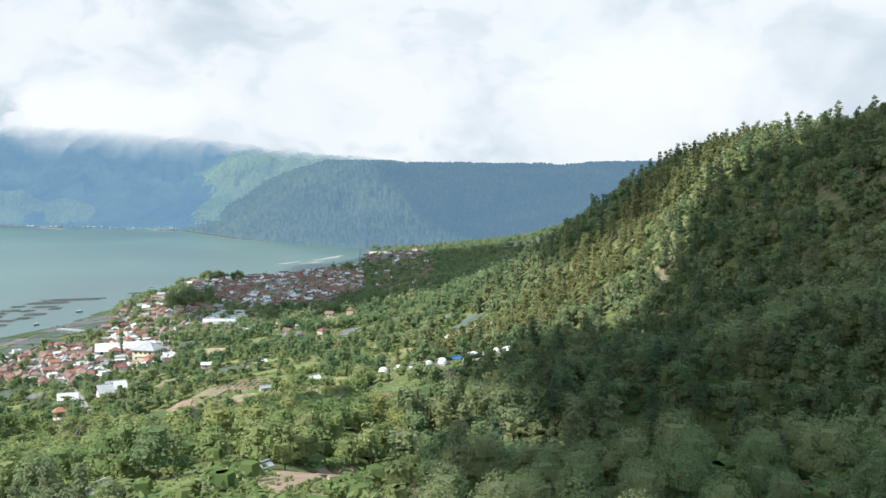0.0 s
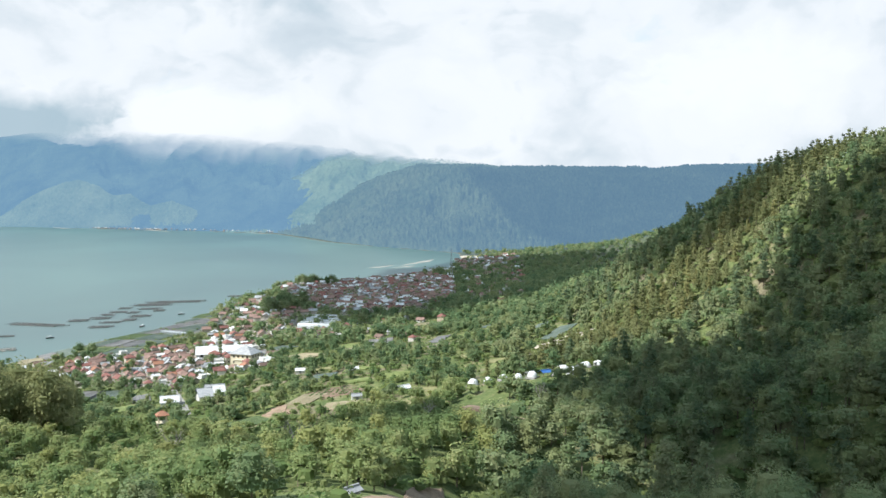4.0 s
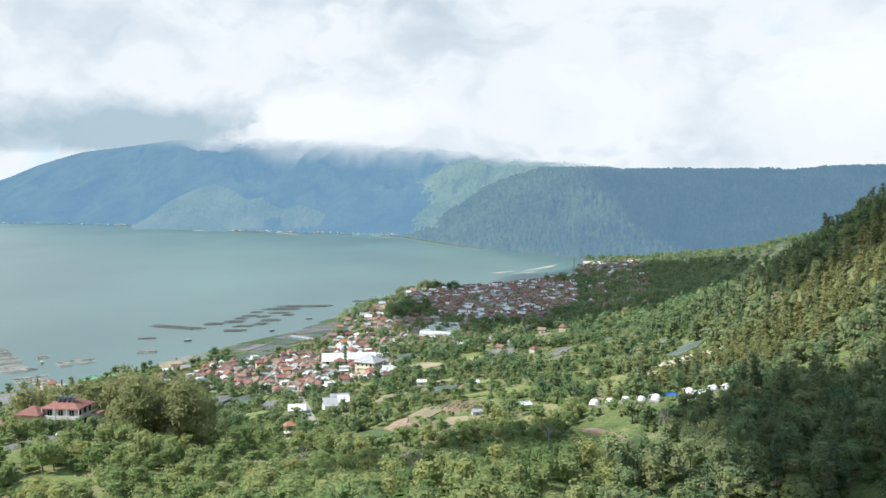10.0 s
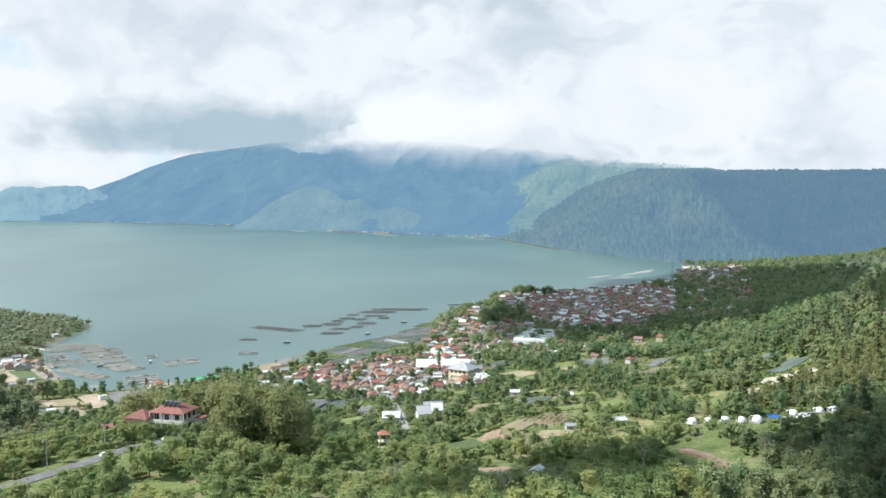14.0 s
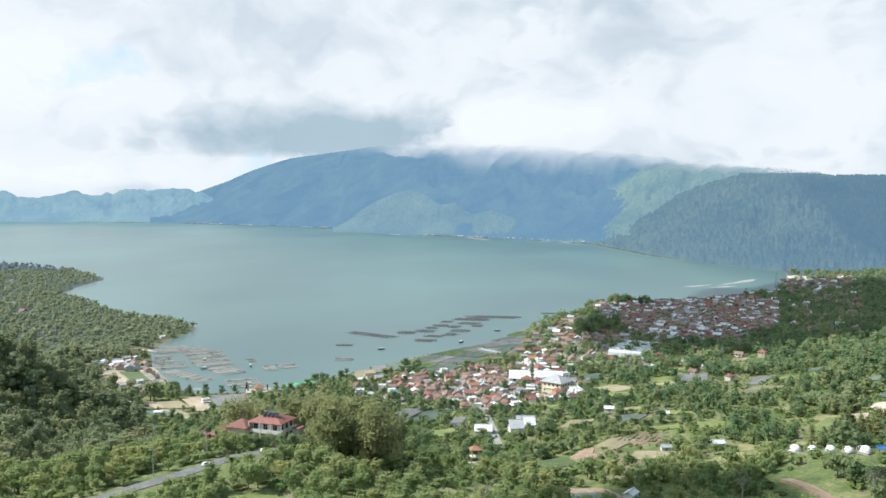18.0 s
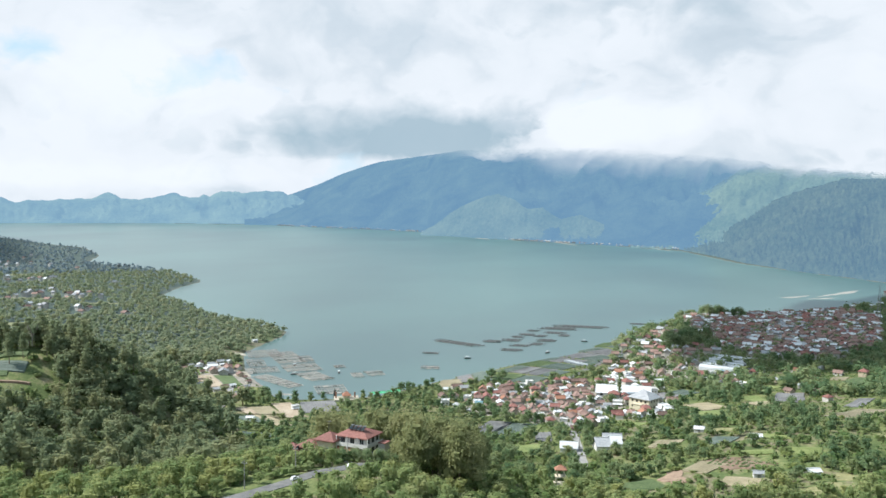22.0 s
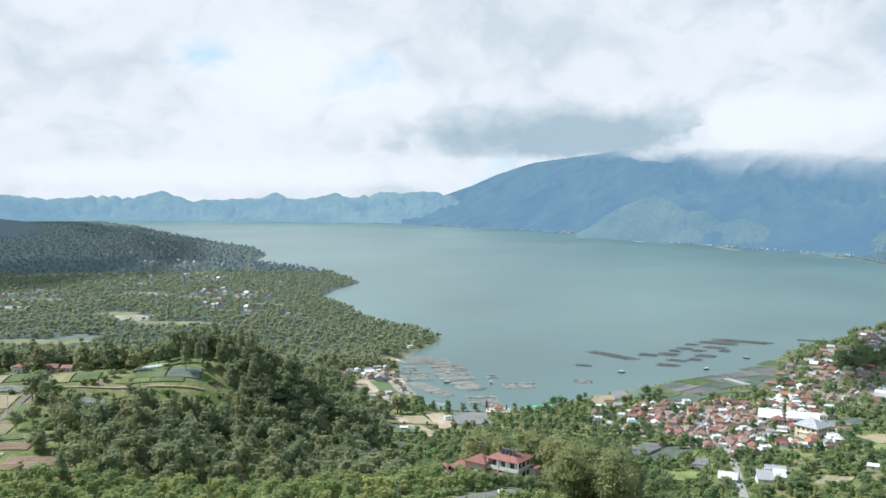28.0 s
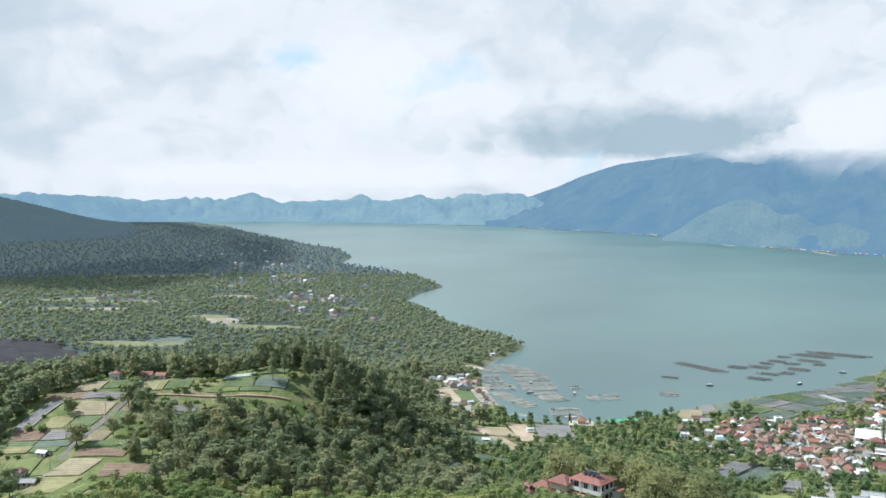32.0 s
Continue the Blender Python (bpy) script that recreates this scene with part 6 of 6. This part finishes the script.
for x, y, s in ((-101, 303, 1.1), (-87, 240, 0.9), (-44, 212, 0.8), (20, 233, 0.85), (-12, 163, 0.7), (-280, 275, 1.1), (49, 224, 0.85), (-2, 190, 0.7)):
    bare_tree(x, y, s, "leafless pale grey tree among green woods")
    keep_clear(x * 0.985, y * 0.985, 5, 7)

# low trees along the hotel's front
for k in range(34):
    x, y = -130 + (k % 17) * 1.9 + TREES.uniform(-1, 1), 240 + (k % 17) * 0.7 - (k // 17) * 8 + TREES.uniform(-2, 2)
    plant(PROTO, "front", FINE_BROAD[2], x, y, TREES.uniform(0.34, 0.5), LEAF_WOOD, BARK, "garden_tree", "low leafy tree in front of the hotel", "trees before the hotel")
# tall trees on the crest of the wooded hill
for k in range(34):
    x, y = -268 + TREES.normal() * 14, 282 + TREES.normal() * 13
    plant(PROTO, ("crest", k % 3), FINE_PINE[k % 3] if k % 3 else FINE_BROAD[0], x, y, TREES.uniform(0.65, 0.95), LEAF_HILL, BARK, "hill_tree", "tall grey-green tree on the crest of the hill", "trees on the hill crest")
# trees in front, each on its own
near_x, near_y = sow(TREES, -44, 64, 52, 152, 4.6, 0.0)
order = np.argsort(np.hypot(near_x, near_y))[:285]
for k in order:
    x, y = float(near_x[k]), float(near_y[k])
    if TREES.random() < 0.22:
        plant(PROTO, ("near pine", int(k) % 3), FINE_PINE[int(k) % 3], x, y, TREES.uniform(0.3, 0.55), LEAF_PINE, BARK, "pine_tree", "young dark pine on the hillside", "trees on the near hillside")
    elif math.hypot(x, y) < 78:
        plant(PROTO, ("leafy", int(k) % 3), LEAFY[int(k) % 3], x, y, TREES.uniform(0.3, 0.6), LEAF_WOOD, BARK, "hillside_tree", "leafy green tree on the near hillside", "trees on the near hillside")
    else:
        plant(PROTO, ("near broad", int(k) % 4), FINE_BROAD[int(k) % 4], x, y, TREES.uniform(0.32, 0.68), LEAF_WOOD, BARK, "hillside_tree", "leafy green tree on the near hillside", "trees on the near hillside")
NEAR_LIMIT = float(np.hypot(near_x[order[-1]], near_y[order[-1]]))


# ---- clouds above the view, added to cast shadows on hill, wood and village ----
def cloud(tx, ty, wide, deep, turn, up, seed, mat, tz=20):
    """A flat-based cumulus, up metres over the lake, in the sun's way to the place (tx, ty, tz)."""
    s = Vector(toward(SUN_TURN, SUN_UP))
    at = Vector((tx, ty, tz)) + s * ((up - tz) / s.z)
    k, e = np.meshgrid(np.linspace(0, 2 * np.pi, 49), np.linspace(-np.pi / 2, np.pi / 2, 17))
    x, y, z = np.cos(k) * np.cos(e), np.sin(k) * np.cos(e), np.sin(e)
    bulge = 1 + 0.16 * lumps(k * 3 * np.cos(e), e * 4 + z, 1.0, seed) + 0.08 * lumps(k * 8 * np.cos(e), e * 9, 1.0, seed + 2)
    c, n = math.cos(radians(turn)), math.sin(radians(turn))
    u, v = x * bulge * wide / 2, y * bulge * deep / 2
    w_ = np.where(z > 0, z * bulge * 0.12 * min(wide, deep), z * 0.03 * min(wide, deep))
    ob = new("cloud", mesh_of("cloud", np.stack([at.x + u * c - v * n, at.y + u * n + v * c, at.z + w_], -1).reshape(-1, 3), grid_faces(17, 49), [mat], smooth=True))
    return tagged(ob, "white cumulus cloud above the view, placed to cast its shadow", "cloud", kind="structure")


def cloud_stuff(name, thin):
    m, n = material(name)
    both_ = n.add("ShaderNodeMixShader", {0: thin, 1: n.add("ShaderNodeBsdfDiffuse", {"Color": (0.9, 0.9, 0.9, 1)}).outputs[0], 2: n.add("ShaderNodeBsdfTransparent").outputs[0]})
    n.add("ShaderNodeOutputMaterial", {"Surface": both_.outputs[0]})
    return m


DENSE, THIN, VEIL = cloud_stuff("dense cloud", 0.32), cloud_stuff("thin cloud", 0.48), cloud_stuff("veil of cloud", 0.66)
# all lie out of view; place, size and thinness chosen for their shadows
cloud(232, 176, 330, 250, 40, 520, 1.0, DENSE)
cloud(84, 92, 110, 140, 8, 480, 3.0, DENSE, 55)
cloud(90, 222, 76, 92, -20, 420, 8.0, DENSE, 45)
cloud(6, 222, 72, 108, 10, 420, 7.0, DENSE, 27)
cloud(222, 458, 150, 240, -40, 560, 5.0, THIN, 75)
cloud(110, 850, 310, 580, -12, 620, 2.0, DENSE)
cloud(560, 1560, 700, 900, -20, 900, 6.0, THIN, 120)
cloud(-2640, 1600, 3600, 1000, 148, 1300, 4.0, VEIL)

# ---- shrubs of the orchard plot ----
SHRUB = bush(TREES, 60, 0.4, 2.4)
for i in range(9):
    for j in range(4):
        x, y = -6 + (i - 4) * 2.3 * 0.93 + (j - 1.5) * 2.6 * 0.36, 325 - (i - 4) * 2.3 * 0.36 + (j - 1.5) * 2.6 * 0.93
        plant(PROTO, "orchard", SHRUB, x + TREES.uniform(-0.3, 0.3), y + TREES.uniform(-0.3, 0.3), TREES.uniform(0.3, 0.5), LEAF_WOOD, BARK, "orchard_shrub", "small round shrub on reddish earth", "orchard shrubs")

# ---- the woods ----
rng = np.random.default_rng(11)
# four models each for near, middling and farther trees
MID_BROAD = [broad_tree(rng, n, q) for n, q in ((430, 0.44), (240, 0.58), (125, 0.80)) for _ in range(4)]
MID_PINE = [pine_tree(rng, n, q) for n, q in ((400, 0.48), (230, 0.60), (125, 0.80)) for _ in range(4)]
THIN_BROAD = [far_tree(rng, 40, 1.3) for _ in range(5)]
FAR_BROAD = [far_tree(rng, 22, 1.7) for _ in range(6)]
TINY = [far_tree(rng, 13, 2.4) for _ in range(5)]
BUSHES = [bush(rng, n, q) for n, q in ((46, 0.42), (24, 0.58), (14, 0.80)) for _ in range(4)]


def shrink(rng, x, lo, hi):
    return rng.uniform(lo, hi, len(x))



def beyond(x, y):
    return np.hypot(x, y) > NEAR_LIMIT - 1


def groves(x, y):
    """Trees stand in groups, with open meadow between them."""
    return (lumps(x, y, 8.0, 5.0) + 0.7 * lumps(x, y, 21.0, 2.0) > -0.45) | (np.hypot(x, y) < 215) | (x < -75)


def spur(x, y):
    """The spur with the sunlit band, marked out by olive-gold trees."""
    t = np.clip(((x - 60) * 150 + (y - 300) * 60) / (150**2 + 60**2), 0, 1.3)
    return np.hypot(x - 60 - 150 * t, y - 300 - 60 * t) < 20


x, y = sow(rng, -46, -9, 60, 480, 4.9, 0.008, True, lambda x, y: beyond(x, y) & ~spur(x, y))
scatter("woods_slope", "dense mixed wood on the steep slope", MID_BROAD, x, y, shrink(rng, x, 0.45, 0.85), rng, [LEAF_WOOD, BARK])
x, y = sow(rng, -46, -14, 150, 500, 8.4, 0.004, True, lambda x, y: ~spur(x, y))
scatter("pines_slope", "tall dark pines on the ridge", MID_PINE, x, y, shrink(rng, x, 0.42, 0.8), rng, [LEAF_PINE, BARK])
x, y = sow(rng, -40, -5, 250, 420, 4.8, 0.0, True, spur)
scatter("woods_spur", "olive-gold trees along the spur, coloured as sunlit", MID_PINE, x, y, shrink(rng, x, 0.4, 0.75), rng, [LEAF_SPUR, BARK])
x, y = sow(rng, -9, 66, 60, 300, 6.0, 0.0, True, lambda x, y: beyond(x, y) & groves(x, y))
scatter("woods_front", "mixed green trees below the viewpoint", MID_BROAD, x, y, shrink(rng, x, 0.36, 0.72), rng, [LEAF_FRONT, BARK])
x, y = sow(rng, -46, 66, 50, 420, 4.9, 0.006, True, None, BUILT)
scatter("bushes", "green bushes and young growth between trees", BUSHES, x, y, shrink(rng, x, 0.5, 1.3), rng, [LEAF_BRIGHT, BARK], 0.1, "bushes")
x, y = sow(rng, -14, 33, 300, 560, 6.2, 0.0, True, groves)
scatter("woods_fields", "scattered trees among the fields", MID_BROAD, x, y, shrink(rng, x, 0.25, 0.62), rng, [LEAF_WOOD, BARK])
x, y = sow(rng, 33, 66, 300, 620, 7.2, 0.003)
scatter("woods_hill", "trees on the wooded hill and its foot", MID_BROAD, x, y, shrink(rng, x, 0.6, 1.1), rng, [LEAF_HILL, BARK])
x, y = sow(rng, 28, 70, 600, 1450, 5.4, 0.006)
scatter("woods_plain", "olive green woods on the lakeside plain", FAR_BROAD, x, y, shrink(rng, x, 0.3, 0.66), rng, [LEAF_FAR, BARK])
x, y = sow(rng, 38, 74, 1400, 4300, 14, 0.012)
scatter("woods_distance", "woods on the far plain, leaves tinted for haze", TINY, x, y, shrink(rng, x, 0.45, 0.75), rng, [LEAF_DISTANT, BARK])
x, y = sow(rng, -30, 8, 500, 1350, 9.5, 0.006)
scatter("woods_villages", "dark trees round the lakeside villages", THIN_BROAD, x, y, shrink(rng, x, 0.5, 0.9), rng, [LEAF_WOOD, BARK])
x, y = sow(rng, -16, 9, 600, 1250, 11.0, 0.0, False)
scatter("garden_trees", "dark trees between the farther houses", THIN_BROAD, x, y, shrink(rng, x, 0.4, 0.75), rng, [LEAF_WOOD, BARK])
x, y = sow(rng, -14, 33, 290, 640, 4.3, 0.0, True, None, BUILT)
scatter("scrub", "low scrub and tall grass between the plots", [far_tree(rng, 9, 0.85, 3.4) for _ in range(5)], x, y, shrink(rng, x, 0.25, 0.7), rng, [LEAF_BRIGHT, BARK], 0.1, "bushes")
x, y = sow(rng, 36, 60, 300, 460, 11.0, 0.0)
scatter("pines_hill", "tall grey-green pines on the wooded hill", MID_PINE, x, y, shrink(rng, x, 0.6, 0.95), rng, [LEAF_HILL, BARK])
x, y = sow(rng, -30, 30, 52, 150, 1.5, 0.0, False, lambda x, y: PLAN[cells(x, y)] & (((x - 8) / 9) ** 2 + ((y - 105) / 30) ** 2 > 1))
scatter("grass", "rough grass tufts on the clearings", [bush(rng, 14, 0.16, 0.7) for _ in range(4)], x, y, shrink(rng, x, 0.4, 1.1), rng, [LEAF_BRIGHT, BARK], 0.0, "grass")
